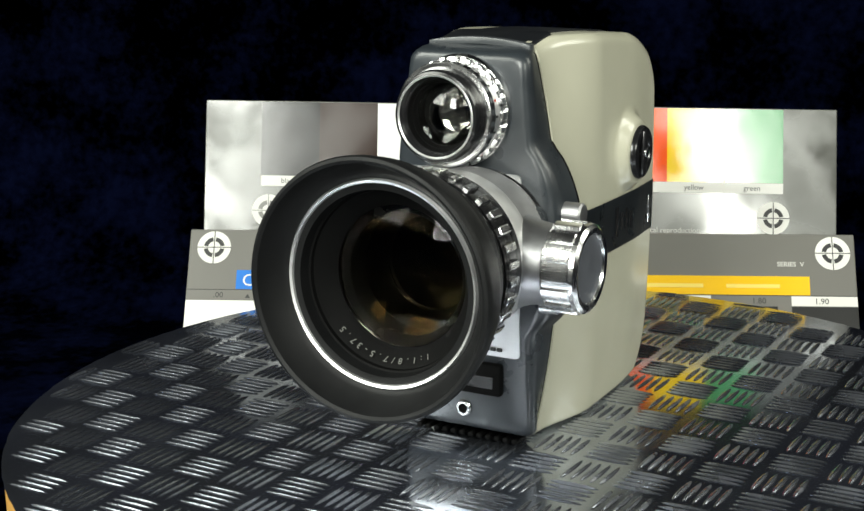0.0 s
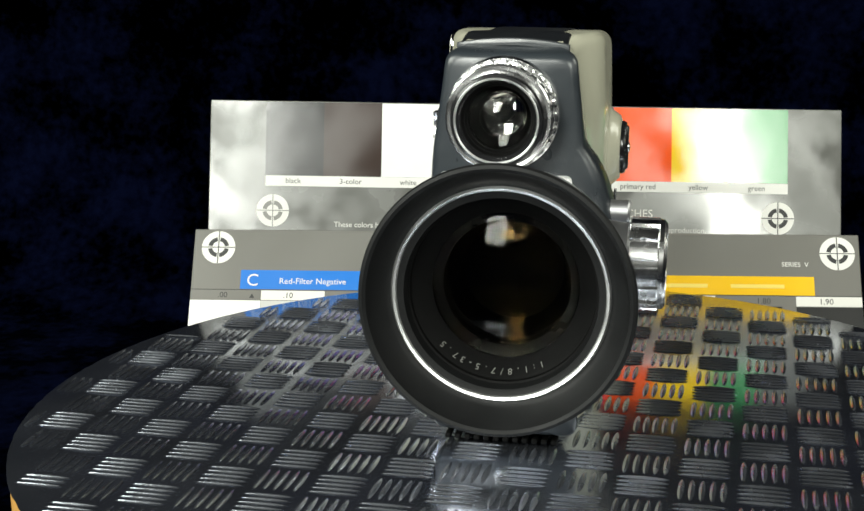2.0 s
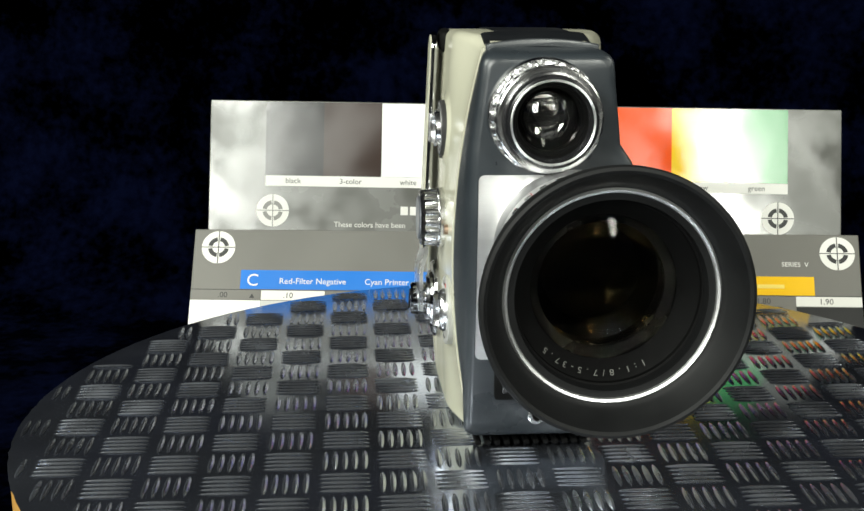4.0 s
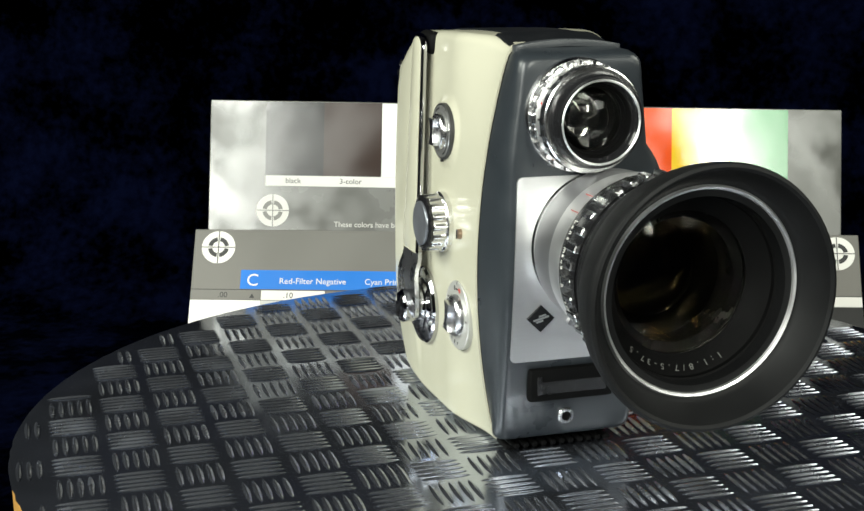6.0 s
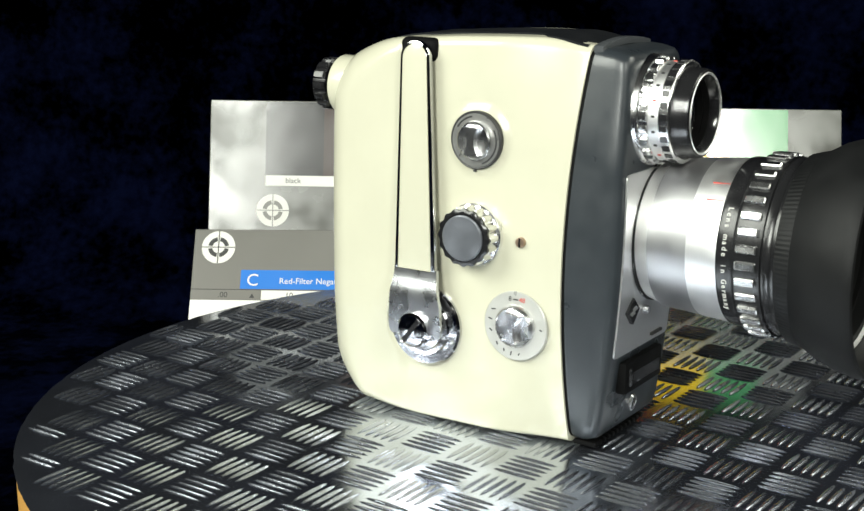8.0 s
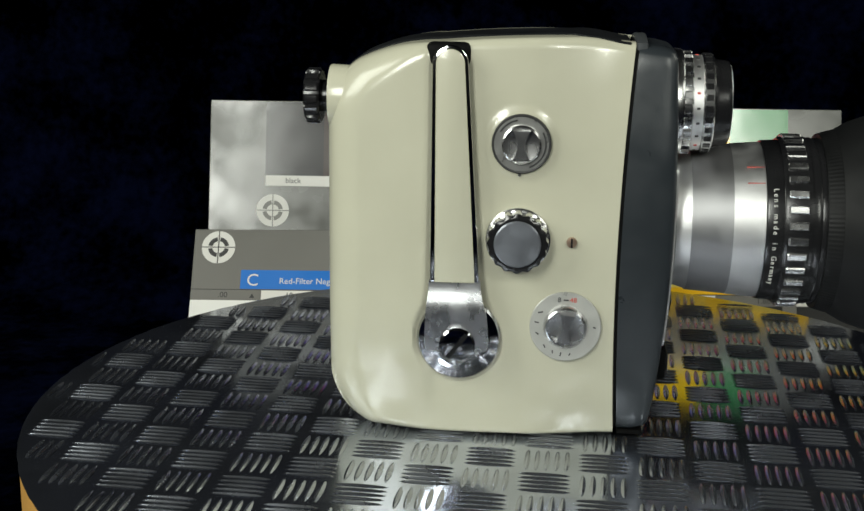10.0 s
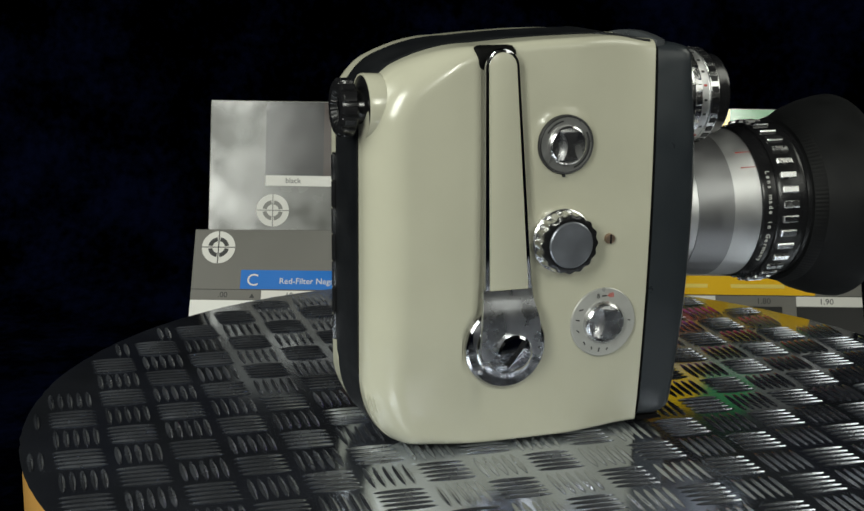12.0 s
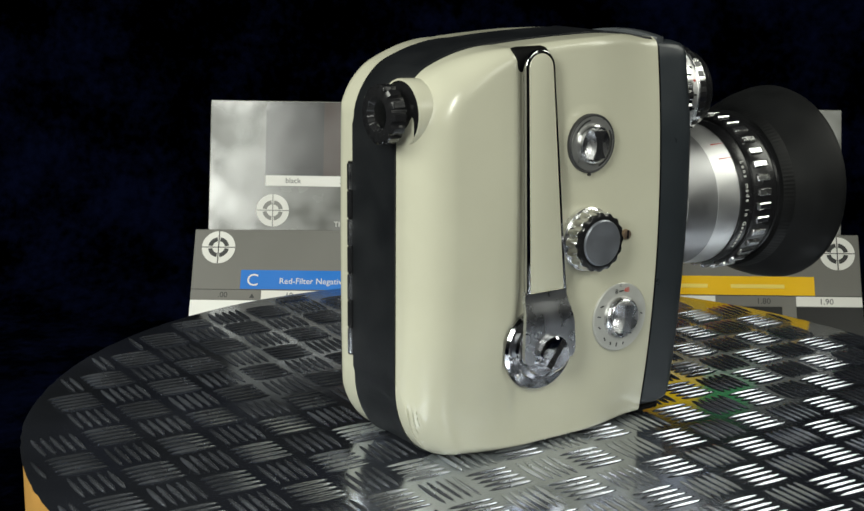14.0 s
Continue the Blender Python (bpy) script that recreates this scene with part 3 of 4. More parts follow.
    part("emblem", prism([(-0.0182 - d, 0.0502), (-0.0182, 0.0502 - d * 0.95), (-0.0182 + d, 0.0502), (-0.0182, 0.0502 + d * 0.95)], -0.0510, -0.0485, "y"), BLACK, plate, "black diamond emblem", 0)
    for k, (x0, x1, z) in enumerate(((-0.0203, -0.0176, 0.0494), (-0.0212, -0.0152, 0.0503), (-0.0188, -0.0161, 0.0512))):
        part("emblem_line", box(x0, x1, -0.0513, -0.0508, z - 0.0003, z + 0.0003, 0, 1, Matrix.Translation((-0.0182, 0, 0.0502)) @ Matrix.Rotation(radians(-14), 4, "Y") @ Matrix.Translation((0.0182, 0, -0.0502))), PLATE, plate, "", 0)
    part("plate_screw", lathe([(-0.0488, 0.0), (-0.0488, 0.0017), (-0.0517, 0.0015), (-0.0519, 0.0)], "y", (-0.0062, 0, 0.0482), 24), DULL, plate)
    for x in (0.002, 0.0045, 0.007, 0.0095):
        part("caption_bar", box(x, x + 0.0018, -0.0497, -0.0485, 0.0360, 0.0371), DARKINK, plate, "", 0)
    # raised block with a lip: the recessed slot's shade is put into its black
    slot = part("film_slot", box(-0.0212, 0.0112, -0.0502, -0.0462, 0.0188, 0.0308, 0.0008, 2), MATTE, front, "black slot in the front, recess shade in its colour")
    part("slot_floor", box(-0.0180, 0.0085, -0.0505, -0.0500, 0.0215, 0.0262, 0.0002, 1), BLACK, slot)
    part("slot_slider", box(-0.0188, -0.0168, -0.0512, -0.0500, 0.0215, 0.0285, 0.0006, 2), BLACK, slot)
    sock = part("release_socket", lathe([(-0.0420, 0.0), (-0.0420, 0.0032), (-0.0462, 0.0032), (-0.0467, 0.0027), (-0.0467, 0.0018), (-0.0452, 0.0016), (-0.0452, 0.0)], "y", (-0.0052, 0, 0.0111), 32), CHROME, front, "chrome cable release socket")
    # matt black plug, painted as the shade inside the socket's hole
    part("socket_hole_shade", lathe([(-0.0453, 0.0), (-0.0453, 0.0016), (-0.0457, 0.0015), (-0.0457, 0.0)], "y", (-0.0052, 0, 0.0111), 20), MATTE, sock)
    # ribbed black foot at the bottom front
    for k in range(12):
        x = -0.027 + 0.0036 * k
        part("foot_rib", box(x, x + 0.0022, -0.0420, -0.0325, -0.0014, 0.0004, 0.0004, 1), MATTE, cine)


AX, AZ = 0.0036, 0.0765     # zoom lens axis


def zoom_lens():
    lens = part("zoom_lens", lathe([(-0.0498, 0.0), (-0.0498, 0.0262), (-0.0512, 0.0262), (-0.0518, 0.0257), (-0.0518, 0.0)], "y", (AX, 0, AZ), 96), BLACK, cine, "zoom lens with black mount ring")
    part("barrel_base", lathe([(-0.0515, 0.020), (-0.0515, 0.0255), (-0.0560, 0.0268), (-0.0572, 0.0272), (-0.0572, 0.020)], "y", (AX, 0, AZ), 96), SATIN, lens, "satin aluminium barrel")
    part("barrel_band", lathe([(-0.0572, 0.020), (-0.0572, 0.0276), (-0.0722, 0.0287), (-0.0722, 0.020)], "y", (AX, 0, AZ), 96), DULL, lens, "duller grey band")
    part("barrel_front", lathe([(-0.0722, 0.020), (-0.0722, 0.0288), (-0.0822, 0.0296), (-0.0836, 0.0296), (-0.0838, 0.0292), (-0.0838, 0.020)], "y", (AX, 0, AZ), 96), SATIN, lens, "satin aluminium barrel")
    # red index lines
    for w in (128, 142):
        part("index_line", box(-0.00012, 0.00012, -0.0834, -0.0770, 0.0280, 0.02962, 0, 1, Matrix.Translation((AX, 0, AZ)) @ Matrix.Rotation(radians(90 - w), 4, "Y")), REDINK, lens, "", 0)
    ring = part("distance_ring", lathe([(-0.0838, 0.020), (-0.0838, 0.0301), (-0.0845, 0.0304), (-0.0899, 0.0306), (-0.0899, 0.020)], "y", (AX, 0, AZ), 96), BLACK, lens, "black ring with white lettering")
    text = "Lens made in Germany"
    for k, ch in enumerate(text):
        if ch == " ":
            continue
        a = radians(148 + 3.7 * k)
        m = Matrix.Translation((AX, 0, AZ)) @ Matrix.Rotation(-a, 4, "Y") @ Matrix.Translation((0.03060, -0.0872, 0)) @ Matrix(((0, 0, 1, 0), (0, 1, 0, 0), (-1, 0, 0, 0), (0, 0, 0, 1))) @ pose(0, 0.0011, 0, 0, 0, 180)
        lettering("letter", ch, 0.0027, WHITEINK, ring, m, 0.00008, "CENTER")
    focus = part("focus_ring", lathe([(-0.0899, 0.020), (-0.0899, 0.0312), (-0.0912, 0.0318), (-0.1000, 0.0320), (-0.0998, 0.0316), (-0.0998, 0.020)], "y", (AX, 0, AZ), 96), BLACK, lens, "black focus ring with bright grip bars")
    n = 35
    for k in range(n):
        a = 360 * k / n
        part("grip_bar", box(-0.0014, 0.0014, -0.0986, -0.0914, 0.0310, 0.0330, 0.0004, 1, Matrix.Translation((AX, 0, AZ)) @ Matrix.Rotation(radians(a), 4, "Y")), CHROME, focus, "", 0)
    part("front_ring", lathe([(-0.0998, 0.020), (-0.0998, 0.0313), (-0.1020, 0.0318), (-0.1035, 0.0312), (-0.1050, 0.0316), (-0.1070, 0.0316), (-0.1070, 0.020)], "y", (AX, 0, AZ), 96), BLACK, lens, "black front ring")
    collar = lambda a, w: 1 + (0.0022 * math.cos(130 * w) if -0.1105 < a < -0.1050 else 0)
    part("hood_collar", lathe([(-0.1050, 0.0290), (-0.1052, 0.0332), (-0.1100, 0.0346), (-0.1106, 0.0346), (-0.1106, 0.0290)], "y", (AX, 0, AZ), 520, collar), RUBBER, lens, "finely ribbed collar of the hood")
    part("lens_hood", lathe([(-0.1050, 0.0285), (-0.1056, 0.0324), (-0.1066, 0.0330), (-0.1085, 0.0334), (-0.1118, 0.0352), (-0.1170, 0.0382), (-0.1235, 0.0404), (-0.1300, 0.0418), (-0.1325, 0.0421), (-0.1337, 0.0417), (-0.1341, 0.0407),
                             (-0.1334, 0.0397), (-0.1302, 0.0386), (-0.1253, 0.0356), (-0.1238, 0.0340), (-0.1232, 0.0300), (-0.1050, 0.0285)], "y", (AX, 0, AZ), 128), RUBBER, lens, "flared black rubber lens hood")
    part("hood_ring", lathe([(-0.1225, 0.0310), (-0.1225, 0.0336), (-0.1238, 0.0338), (-0.1246, 0.0332), (-0.1242, 0.0324), (-0.1228, 0.0318), (-0.1225, 0.0310)], "y", (AX, 0, AZ), 128), SATIN, lens, "bright silver thread ring")
    inner = part("name_ring", lathe([(-0.1228, 0.0318), (-0.1222, 0.0312), (-0.1190, 0.0304), (-0.1185, 0.0290), (-0.1170, 0.0288), (-0.1130, 0.0246), (-0.1110, 0.0232), (-0.1100, 0.0236), (-0.1100, 0.0300), (-0.1228, 0.0318)], "y", (AX, 0, AZ), 128), MATTE, lens, "black inner ring with engraved data")
    text = "1:1.8/7.5-37.5"
    for k, ch in enumerate(text):
        a = radians(-62 - 5.6 * k)
        m = Matrix.Translation((AX, 0, AZ)) @ Matrix.Rotation(-a, 4, "Y") @ Matrix.Translation((0.0266, -0.1156, 0)) @ Matrix.Rotation(radians(-40), 4, "Z") @ Matrix(((0, -1, 0, 0), (0, 0, -1, 0), (1, 0, 0, 0), (0, 0, 0, 1))) @ pose(0, 0.001, 0, 0, 0, 180)
        lettering("letter", ch, 0.0030, GREYINK, inner, m, 0.00006, "CENTER")
    # glass: convex front element over a dark throat
    dome = [(-0.1100 - 0.0050 * (1 - (r / 0.0236) ** 2), r) for r in np.linspace(0.0236, 0.0, 14)]
    part("front_glass", lathe(dome + [(-0.1085, 0.0), (-0.1085, 0.0236), dome[0]], "y", (AX, 0, AZ), 64), COATED, lens, "coated convex front glass")
    part("throat", lathe([(-0.1075, 0.0238), (-0.0960, 0.0224), (-0.0850, 0.0160), (-0.0845, 0.0), (-0.0835, 0.0), (-0.0840, 0.0150), (-0.1070, 0.0246)], "y", (AX, 0, AZ), 64), MATTE, lens)
    back = [(-0.1040 + 0.0050 * (1 - (r / 0.0215) ** 2), r) for r in np.linspace(0.0215, 0.0, 14)]
    part("inner_glass", lathe(back + [(-0.0975, 0.0), (-0.1000, 0.0215), back[0]], "y", (AX, 0, AZ), 64), AMBER, lens, "amber coated inner glass")
    deep = [(-0.0900 - 0.003 * (1 - (r / 0.0155) ** 2), r) for r in np.linspace(0.0155, 0.0, 10)]
    part("deep_glass", lathe(deep + [(-0.0880, 0.0), (-0.0880, 0.0155), deep[0]], "y", (AX, 0, AZ), 48), GLASS, lens, "clear glass deep in the lens")


def zoom_drive():
    """Side drive with the fluted silver zoom knob."""
    y, z = -0.0685, 0.0757
    drive = part("zoom_drive", lathe([(0.0220, 0.0), (0.0220, 0.0175), (0.0270, 0.0160), (0.0320, 0.0143), (0.0362, 0.0137), (0.0392, 0.0134), (0.0392, 0.0)], "x", (0, y, z), 64), DULL, cine, "grey metal zoom drive housing")
    part("drive_neck", box(0.0150, 0.0290, -0.0790, -0.0440, 0.0590, 0.0925, 0.008, 5), GREY, drive)
    n = 14
    fl = lambda a, w: 1 + (0.04 * (1 if math.cos(n * w) > -0.15 else -0.8) if 0.0400 < a < 0.0495 else 0)
    k = part("zoom_knob", lathe([(0.0391, 0.0), (0.0391, 0.0140), (0.0399, 0.0148), (0.0401, 0.0150), (0.0493, 0.0150), (0.0497, 0.0152), (0.0512, 0.0150), (0.0522, 0.0138), (0.0520, 0.0120), (0.0511, 0.0114), (0.0511, 0.0)], "x", (0, y, z), 168, fl), CHROME, drive, "fluted chrome zoom knob")
    part("knob_cap", lathe([(0.0506, 0.0), (0.0506, 0.0114), (0.0513, 0.0113), (0.0515, 0.0)], "x", (0, y, z), 48), KNOBTOP, k, "grey knob cap")
    part("stop_screw", lathe([(0.0330, 0.0), (0.0330, 0.0030), (0.0390, 0.0028), (0.0393, 0.0)], "x", (0, y + 0.004, z - 0.0155), 20), CHROME, drive)
    part("drive_pin", lathe([(0.0300, 0.0), (0.0300, 0.0042), (0.0375, 0.0042), (0.0382, 0.0036), (0.0380, 0.0)], "x", (0, y + 0.0265, z + 0.0120), 32), DULL, drive)


def meter_lens():
    x, z = -0.0062, 0.1220
    base = part("finder_lens", lathe([(-0.0480, 0.0127), (-0.0480, 0.0200), (-0.0512, 0.0199), (-0.0522, 0.0194), (-0.0522, 0.0127)], "y", (x, 0, z), 80), CHROME, cine, "upper lens in knurled chrome rings")
    kn = lambda n, lo, hi: (lambda a, w: 1 + (0.022 * (1 if math.cos(n * w) > -0.2 else -1.2) if lo < a < hi else 0))
    part("knurled_ring", lathe([(-0.0522, 0.012), (-0.0522, 0.0184), (-0.0526, 0.0188), (-0.0552, 0.0188), (-0.0556, 0.0183), (-0.0556, 0.012)], "y", (x, 0, z), 180, kn(24, -0.0553, -0.0525)), CHROME, base, "scalloped chrome ring")
    scale = part("scale_ring", lathe([(-0.0556, 0.012), (-0.0556, 0.0178), (-0.0592, 0.0175), (-0.0592, 0.012)], "y", (x, 0, z), 80), SATIN, base, "satin ring with tiny marks")
    for k in range(20):
        part("mark", box(-0.0004, 0.0004, -0.0580, -0.0568, 0.0172, 0.01785, 0, 1, Matrix.Translation((x, 0, z)) @ Matrix.Rotation(radians(18 * k), 4, "Y")), DARKINK if k % 4 else REDINK, scale, "", 0)
    grip = part("grip_ring", lathe([(-0.0592, 0.012), (-0.0592, 0.0178), (-0.0596, 0.0182), (-0.0630, 0.0182), (-0.0634, 0.0177), (-0.0634, 0.012)], "y", (x, 0, z), 80), CHROME, base, "chrome ring with black grip slots")
    for k in range(28):
        part("grip_slot", box(-0.0011, 0.0011, -0.0626, -0.0600, 0.0170, 0.01845, 0, 1, Matrix.Translation((x, 0, z)) @ Matrix.Rotation(radians(360 / 28 * k), 4, "Y")), BLACK, grip, "", 0)
    part("front_rim", lathe([(-0.0634, 0.012), (-0.0634, 0.0166), (-0.0650, 0.0160), (-0.0680, 0.0158), (-0.0692, 0.0154), (-0.0696, 0.0146), (-0.0690, 0.0138), (-0.0650, 0.0122), (-0.0634, 0.0118)], "y", (x, 0, z), 96), BLACK, base, "black front rim")
    part("rim_line", lathe([(-0.0690, 0.0139), (-0.0696, 0.0145), (-0.0699, 0.0142), (-0.0694, 0.0137), (-0.0690, 0.0139)], "y", (x, 0, z), 96), SATIN, base)
    for k in range(4):
        a = -0.0660 + 0.0022 * k
        r = 0.0124 - 0.0008 * k
        part("inner_step", lathe([(a, r + 0.0004), (a, r), (a + 0.0020, r - 0.0006), (a + 0.0020, r + 0.0004)], "y", (x, 0, z), 64), MATTE, base)
    dome = [(-0.0610 - 0.0042 * (1 - (r / 0.0112) ** 2), r) for r in np.linspace(0.0112, 0.0, 12)]
    part("glass", lathe(dome + [(-0.0600, 0.0), (-0.0600, 0.0112), dome[0]], "y", (x, 0, z), 56), GLASS, base, "convex lens glass")
    part("throat", lathe([(-0.0612, 0.0125), (-0.0520, 0.0090), (-0.0518, 0.0), (-0.0512, 0.0), (-0.0515, 0.0100), (-0.0600, 0.0128)], "y", (x, 0, z), 48), MATTE, base)
    mirror = [(-0.0550 - 0.0030 * (1 - (r / 0.0060) ** 2), r) for r in np.linspace(0.0060, 0.0, 8)]
    part("inner_glass", lathe(mirror + [(-0.0535, 0.0), (-0.0535, 0.0060), mirror[0]], "y", (x, 0, z), 40), GLASS, base)
    # polished disc added as a reflector to give the pupil its gleam
    part("pupil_gleam_disc", lathe([(-0.0521, 0.0), (-0.0521, 0.0042), (-0.0526, 0.0040), (-0.0526, 0.0)], "y", (x, 0, z), 32), MIRROR, base, "polished disc added for the gleam in the pupil")
    part("aperture", box(-0.0012, 0.0012, -0.0530, -0.0525, -0.0012, 0.0012, 0, 1, Matrix.Translation((x, 0, z)) @ Matrix.Rotation(radians(45), 4, "Y")), BLACK, base)


def crank():
    """Folding winding crank with cream grip plate."""
    hy, hz = 0.0270, 0.0368
    c = part("crank_bearing", lathe([(-0.0340, 0.0), (-0.0340, 0.0156), (-0.0362, 0.0156), (-0.0372, 0.0148), (-0.0375, 0.0118), (-0.0385, 0.0112), (-0.0388, 0.0096), (-0.0398, 0.0090), (-0.0400, 0.0)], "x", (0, hy, hz), 72), MIRROR, cine, "stepped chrome crank bearing")
    for a in (200, 320):
        part("rivet", lathe([(-0.0370, 0.0), (-0.0370, 0.0009), (-0.0380, 0.0007), (-0.0382, 0.0)], "x", (0, hy + 0.0133 * math.cos(radians(a)), hz + 0.0133 * math.sin(radians(a))), 14), CHROME, c)
    def arm(scale, lift):
        """Tapering arm outline of (y, z) with rounded top."""
        cy, cz, r = 0.0311, 0.1380, 0.00635 * scale
        pts = [(0.0285 + 0.0090 * scale, 0.0595), (0.0285 - 0.0090 * scale, 0.0595)]
        pts += [(cy - r * math.cos(radians(a)), cz + r * math.sin(radians(a))) for a in range(0, 181, 12)]
        return pts
    def sheet(pts, x_of, thick, nx=1):
        bm = bmesh.new()
        a = [bm.verts.new((x_of(z), y, z)) for y, z in pts]
        b = [bm.verts.new((x_of(z) - thick, y, z)) for y, z in pts]
        bm.faces.new(a)
        bm.faces.new(b[::-1])
        for k in range(len(pts)):
            bm.faces.new((a[k], b[k], b[(k + 1) % len(pts)], a[(k + 1) % len(pts)]))
        bmesh.ops.recalc_face_normals(bm, faces=bm.faces)
        bmesh.ops.bevel(bm, geom=[e for e in bm.edges if not any(len(f.verts) > 4 for f in e.link_faces) is False and sum(len(f.verts) > 4 for f in e.link_faces) == 1], offset=0.0004, segments=2, affect="EDGES", profile=0.5)
        return bm
    xs = lambda z: -0.0394 + 0.0036 * (z - 0.0595) / 0.085
    part("crank_arm", sheet(arm(1.0, 0), xs, 0.0022), MIRROR, c, "chrome edged folding arm")
    part("arm_inlay", sheet(arm(0.81, 0), lambda z: xs(z) - 0.0021, 0.0004), CREAM, c, "cream enamelled grip plate")
    # cranked lower end
    bm = bmesh.new()
    sec = ((0.0600, -0.0410, 0.0192, 0.0378), (0.0575, -0.0411, 0.0191, 0.0379), (0.0550, -0.0417, 0.0187, 0.0381), (0.0525, -0.0426, 0.0181, 0.0384), (0.0500, -0.0431, 0.0174, 0.0387), (0.0470, -0.0432, 0.0166, 0.0389), (0.0385, -0.0432, 0.0158, 0.0391), (0.0360, -0.0432, 0.0160, 0.0389), (0.0346, -0.0432, 0.0166, 0.0383), (0.0340, -0.0432, 0.0176, 0.0373))
    L = [[bm.verts.new((x, y0, z)), bm.verts.new((x, y1, z)), bm.verts.new((x + 0.0016, y1, z)), bm.verts.new((x + 0.0016, y0, z))] for z, x, y0, y1 in sec]
    for a, b in zip(L, L[1:]):
        for k in range(4):
            bm.faces.new((a[k], a[(k + 1) % 4], b[(k + 1) % 4], b[k]))
    bm.faces.new(L[0])
    bm.faces.new(L[-1])
    bmesh.ops.recalc_face_normals(bm, faces=bm.faces)
    part("arm_foot", bm, FOOT, c, "bent chrome foot of the arm", 30)
    bolt = part("crank_bolt", lathe([(-0.0400, 0.0), (-0.0400, 0.0066), (-0.0452, 0.0066), (-0.0460, 0.0058), (-0.0463, 0.0)], "x", (0, hy, hz), 48), MIRROR, c, "slotted chrome bolt")
    part("bolt_slot", box(-0.0466, -0.0460, -0.0008, 0.0008, -0.0056, 0.0056, 0, 1, Matrix.Translation((0, hy, hz)) @ Matrix.Rotation(radians(38), 4, "X")), BLACK, bolt)
    # black block: the shade in the hollow beside the arm's tip, put into colour
    part("hollow_shade", box(-0.0350, -0.0290, 0.0240, 0.0404, 0.1362, 0.1452, 0.0028, 3), MATTE, cine, "black block as painted shade in the finger hollow behind arm tip")


def turn_grip(m, parent, r, base, out, material):
    """Finger bar of a dial: a waisted ridge."""
    pts = []
    for k in range(21):
        s = -1 + k / 10
        pts.append((0.0014 + 0.0016 * s * s, s * r))
    ol = pts + [(-a, b) for a, b in reversed(pts)]
    return part("finger_ridge", prism(ol, base, out, "x", 0.0, m), material, parent, "", 25)


def dials():
    y, z = 0.0055, 0.1097
    d = part("upper_dial", lathe([(-0.0340, 0.0), (-0.0340, 0.0107), (-0.0366, 0.0107), (-0.0370, 0.0103), (-0.0368, 0.0100), (-0.0368, 0.0)], "x", (0, y, z), 64), DARKINK, cine, "small grey dial with a printed ring")
    part("print_ring", lathe([(-0.0366, 0.0), (-0.0366, 0.0099), (-0.03705, 0.0097), (-0.03705, 0.0)], "x", (0, y, z), 64), DIALGREY, d, "satin grey ring with tiny print")
    for a0, a1 in ((30, 80), (150, 250)):
        seq = list(range(a0, a1 + 1, 5))
        ol = [(y + 0.0090 * math.cos(radians(a)), z + 0.0090 * math.sin(radians(a))) for a in seq] + [(y + 0.0084 * math.cos(radians(a)), z + 0.0084 * math.sin(radians(a))) for a in reversed(seq)]
        part("print_arc", prism(ol, -0.0372, -0.0370, "x"), DARKINK, d, "", 0)
    part("dial_cup", lathe([(-0.0368, 0.0), (-0.0368, 0.0073), (-0.0385, 0.0070), (-0.0390, 0.0064), (-0.0382, 0.0)], "x", (0, y, z), 48), CHROME, d, "chrome cup")
    turn_grip(Matrix.Translation((0, y, z)), d, 0.0050, -0.0380, -0.0408, NICKEL)
    part("index_dot", lathe([(-0.0350, 0.0), (-0.0350, 0.0006), (-0.0367, 0.0005), (-0.0367, 0.0)], "x", (0, 0.0060, 0.0985), 12), DARKINK, cine)
    y, z = -0.0120, 0.0425
    e = part("lower_dial", lathe([(-0.0320, 0.0), (-0.0320, 0.0131), (-0.0356, 0.0131), (-0.0359, 0.0128), (-0.0359, 0.0)], "x", (0, y, z), 64), PALERING, cine, "dial on a pale printed ring with tiny marks")
    for a, w, m in ((150, 0.0018, DARKINK), (172, 0.0016, DARKINK), (195, 0.0014, DARKINK), (225, 0.0014, DARKINK), (245, 0.0012, DARKINK), (262, 0.0016, DARKINK), (280, 0.0010, DARKINK), (0, 0.0010, DARKINK)):
        c, s = -math.cos(radians(a)), math.sin(radians(a))
        part("print_mark", box(-0.0361, -0.0358, -w / 2, w / 2, -0.00022, 0.00022, 0, 1, Matrix.Translation((0, y + 0.0106 * c, z + 0.0106 * s)) @ Matrix.Rotation(radians(20 + a), 4, "X")), m, e, "", 0)
    side = Matrix(((0, 0, -1, 0), (-1, 0, 0, 0), (0, 1, 0, 0), (0, 0, 0, 1)))
    for text, dy, ink in (("8", 0.0030, DARKINK), ("48", -0.0014, REDINK)):
        lettering("print_number", text, 0.0026, ink, e, Matrix.Translation((-0.0360, y + dy, z + 0.0093)) @ side)
    part("print_dash", box(-0.0362, -0.0359, y - 0.0010, y + 0.0009, z + 0.0099, z + 0.0103), DARKINK, e, "", 0)
    part("dial_cup", lathe([(-0.0348, 0.0), (-0.0348, 0.0082), (-0.0368, 0.0081), (-0.0380, 0.0074), (-0.0384, 0.0068), (-0.0374, 0.0)], "x", (0, y, z), 48), NICKEL, e, "chrome cup")
    turn_grip(Matrix.Translation((0, y, z)) @ Matrix.Rotation(radians(8), 4, "X"), e, 0.0054, -0.0374, -0.0402, NICKEL)
    # fluted knob
    y, z = 0.0060, 0.0748
    n = 16
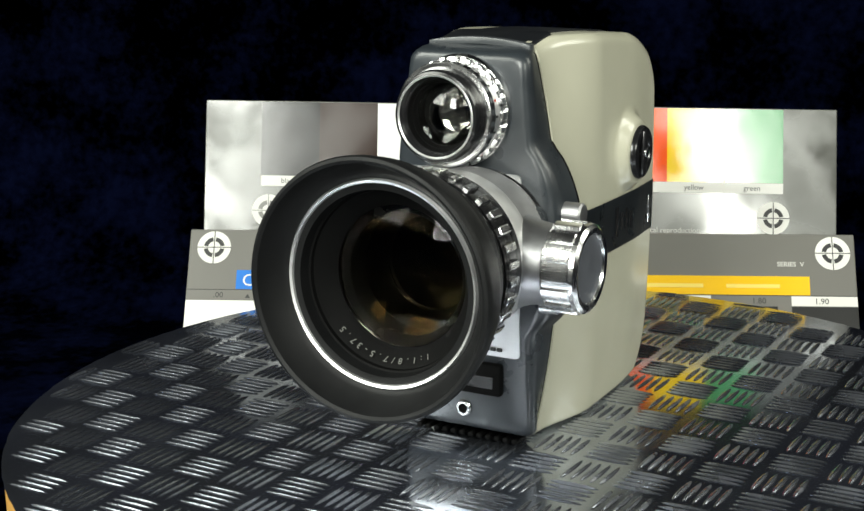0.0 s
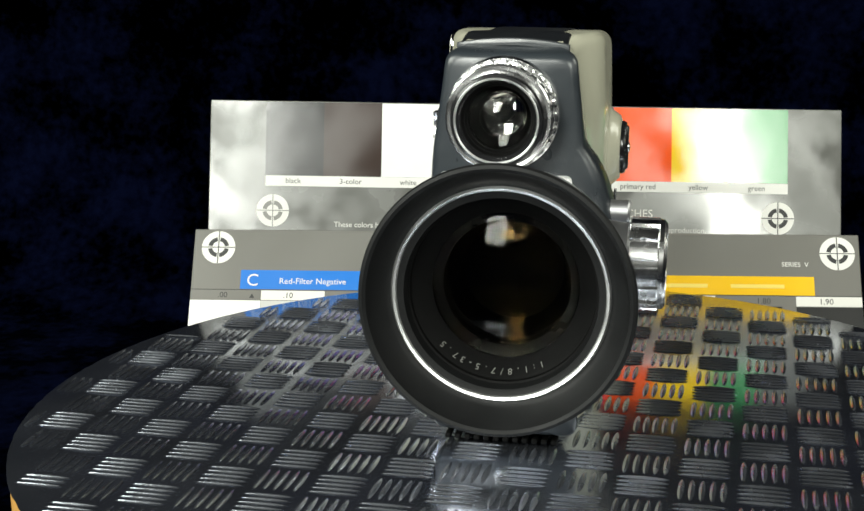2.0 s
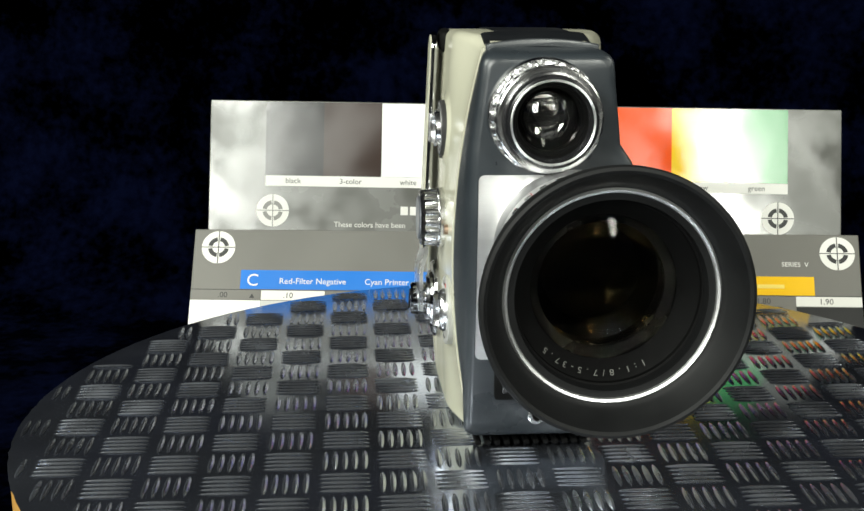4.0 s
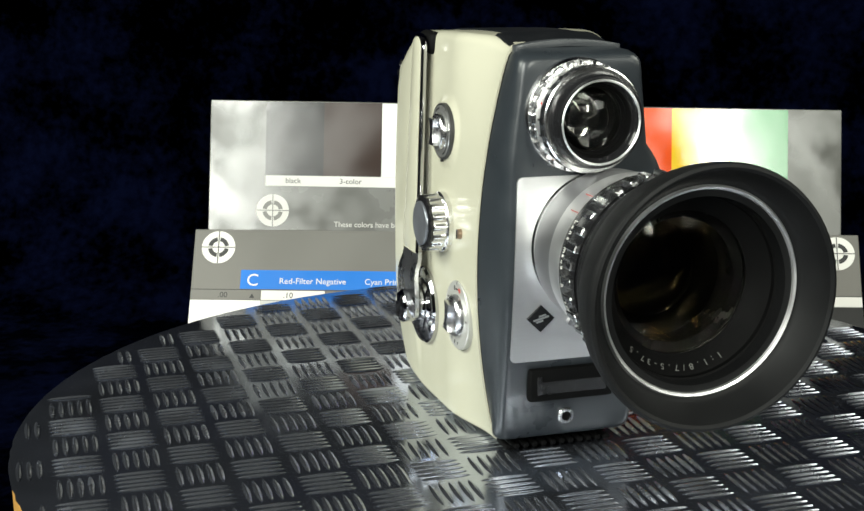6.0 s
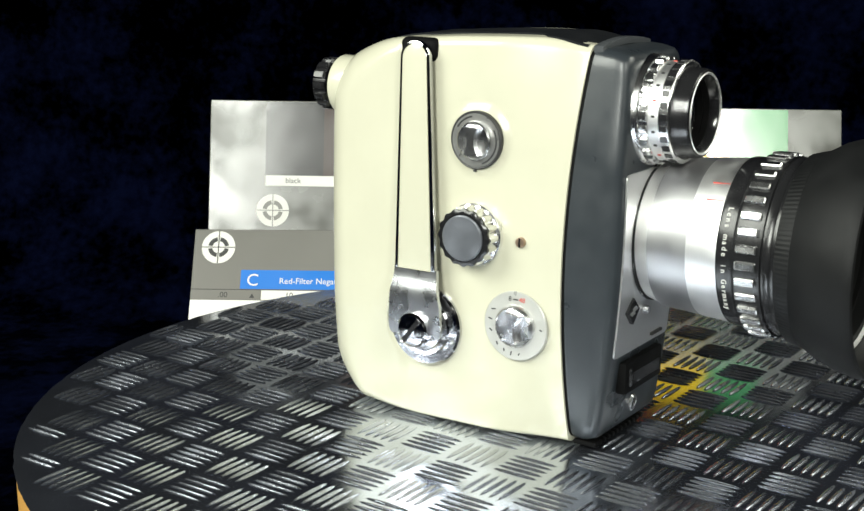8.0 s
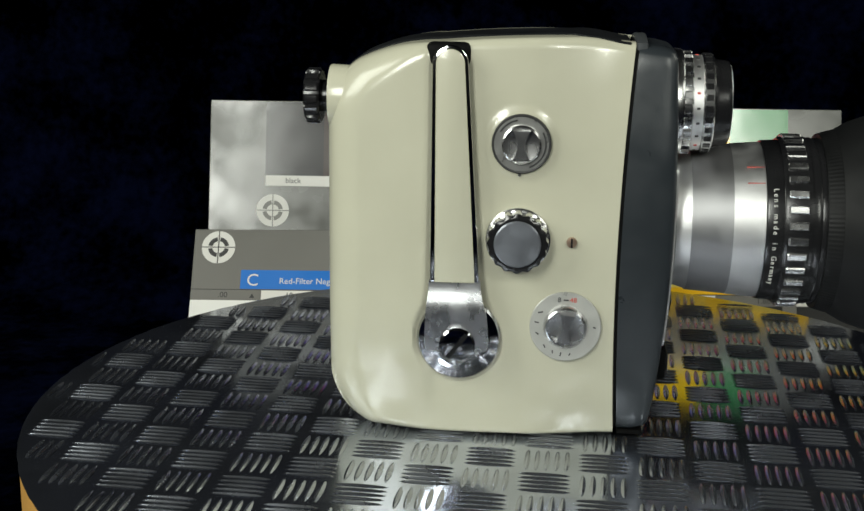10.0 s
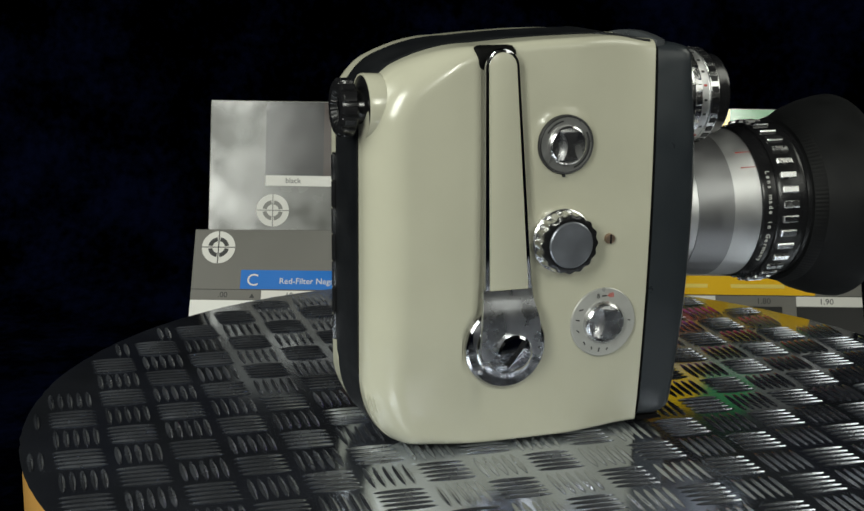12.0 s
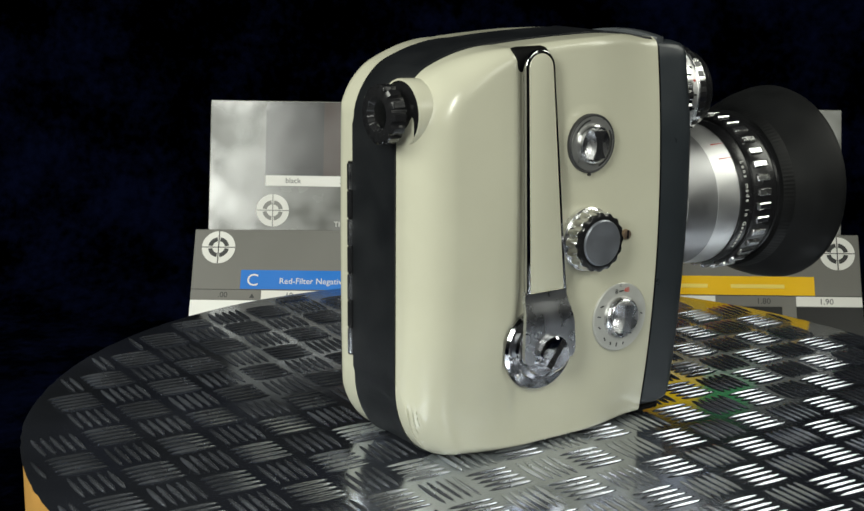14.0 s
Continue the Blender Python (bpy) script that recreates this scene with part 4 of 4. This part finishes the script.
    fl = lambda a, w: 1 + (0.045 * math.cos(n * w) if -0.0426 < a < -0.0376 else 0)
    k = part("fluted_knob", lathe([(-0.0350, 0.0), (-0.0350, 0.0117), (-0.0370, 0.0117), (-0.0375, 0.0111), (-0.0377, 0.0108), (-0.0424, 0.0105), (-0.0427, 0.0103), (-0.0436, 0.0097), (-0.0439, 0.0090), (-0.0439, 0.0)], "x", (0, y, z), 160, fl), CHROME, cine, "fluted chrome knob with grey cap")
    part("knob_rim", lathe([(-0.0428, 0.0), (-0.0428, 0.0106), (-0.0437, 0.0106), (-0.0441, 0.0098), (-0.0443, 0.0090), (-0.0441, 0.0)], "x", (0, y, z), 128, lambda a, w: 1 + (0.03 * math.cos(n * w) if -0.0438 < a < -0.0420 else 0)), BLACK, k)
    part("knob_cap", lathe([(-0.0438, 0.0), (-0.0438, 0.0085), (-0.0447, 0.0084), (-0.0450, 0.0080), (-0.0451, 0.0)], "x", (0, y, z), 64), KNOBTOP, k, "grey knob cap")
    s = part("side_screw", lathe([(-0.0345, 0.0), (-0.0345, 0.0020), (-0.0366, 0.0018), (-0.0368, 0.0)], "x", (0, -0.0134, 0.0741), 24), COPPER, cine, "small worn slotted screw")
    part("screw_slot", box(-0.0370, -0.0365, -0.0003, 0.0003, -0.0017, 0.0017, 0, 1, Matrix.Translation((0, -0.0134, 0.0741))), BLACK, s, "", 0)


def eyepiece():
    x, z = -0.0218, 0.1235
    part("eyepiece_tunnel", lathe([(0.0440, 0.0), (0.0440, 0.0070), (0.0540, 0.0096), (0.0640, 0.0112), (0.0758, 0.0118), (0.0764, 0.0116), (0.0764, 0.0110), (0.0740, 0.0109), (0.0740, 0.0)], "y", (x + 0.0024, 0, z), 64), CREAM, cine, "cream eyepiece tunnel")
    e = part("eyepiece", lathe([(0.0735, 0.0), (0.0735, 0.0108), (0.0757, 0.0106), (0.0757, 0.0062), (0.0800, 0.0058), (0.0800, 0.0)], "y", (x + 0.0026, 0, z), 48), BLACK, cine, "black knurled eyepiece")
    n = 14
    fl = lambda a, w: 1 + (0.05 * (1 if math.cos(n * w) > -0.3 else -1) if 0.0805 < a < 0.0850 else 0)
    part("eye_ring", lathe([(0.0798, 0.0), (0.0798, 0.0092), (0.0806, 0.0098), (0.0848, 0.0098), (0.0856, 0.0092), (0.0858, 0.0060), (0.0838, 0.0046), (0.0838, 0.0)], "y", (x + 0.0028, 0, z), 112, fl), BLACK, e, "knurled eye ring")
    part("eye_glass", lathe([(0.0836, 0.0), (0.0836, 0.0046), (0.0841, 0.0044), (0.0846, 0.0)], "y", (x + 0.0028, 0, z), 32), GLASS, e)


body()
housing()
zoom_lens()
zoom_drive()
meter_lens()
crank()
dials()
eyepiece()
tread_bars()


# ======================= turning =======================
def motions():
    turns = ((0, -24.4), (0.5, -20.5), (1, -16.3), (1.5, -11.8), (2, -7.2), (2.5, -2.9), (3, 1.1), (5.3, 16.85), (5.5, 17.9), (6, 22.0), (6.5, 31.55), (7, 42.3), (7.5, 52.2), (8, 60.8), (8.2, 63.9),
             (10.3, 91.9), (10.5, 94.1), (11, 98.65), (11.5, 105.1), (12, 112.75), (12.5, 117.7), (13, 121.7), (13.5, 125.9), (14, 128.0))
    rows = [(t, pose(0, 0, 0, 0, 0, a)) for t, a in turns]
    # the disc does not lie quite level on its bearing
    level = Matrix.Translation((0, 0, -0.0022)) @ pose(0, 0, 0, 0.56, -0.97, 0)
    walk(turntable, [(t, m @ level) for t, m in rows])
    # the camera stands one degree askew on the disc
    askew = Matrix.Translation((-0.005, -0.040, 0)) @ pose(0, 0, 0, 0, 0, 1.0) @ Matrix.Translation((0.005, 0.040, 0))
    walk(cine, [(t, m @ askew) for t, m in rows])


motions()
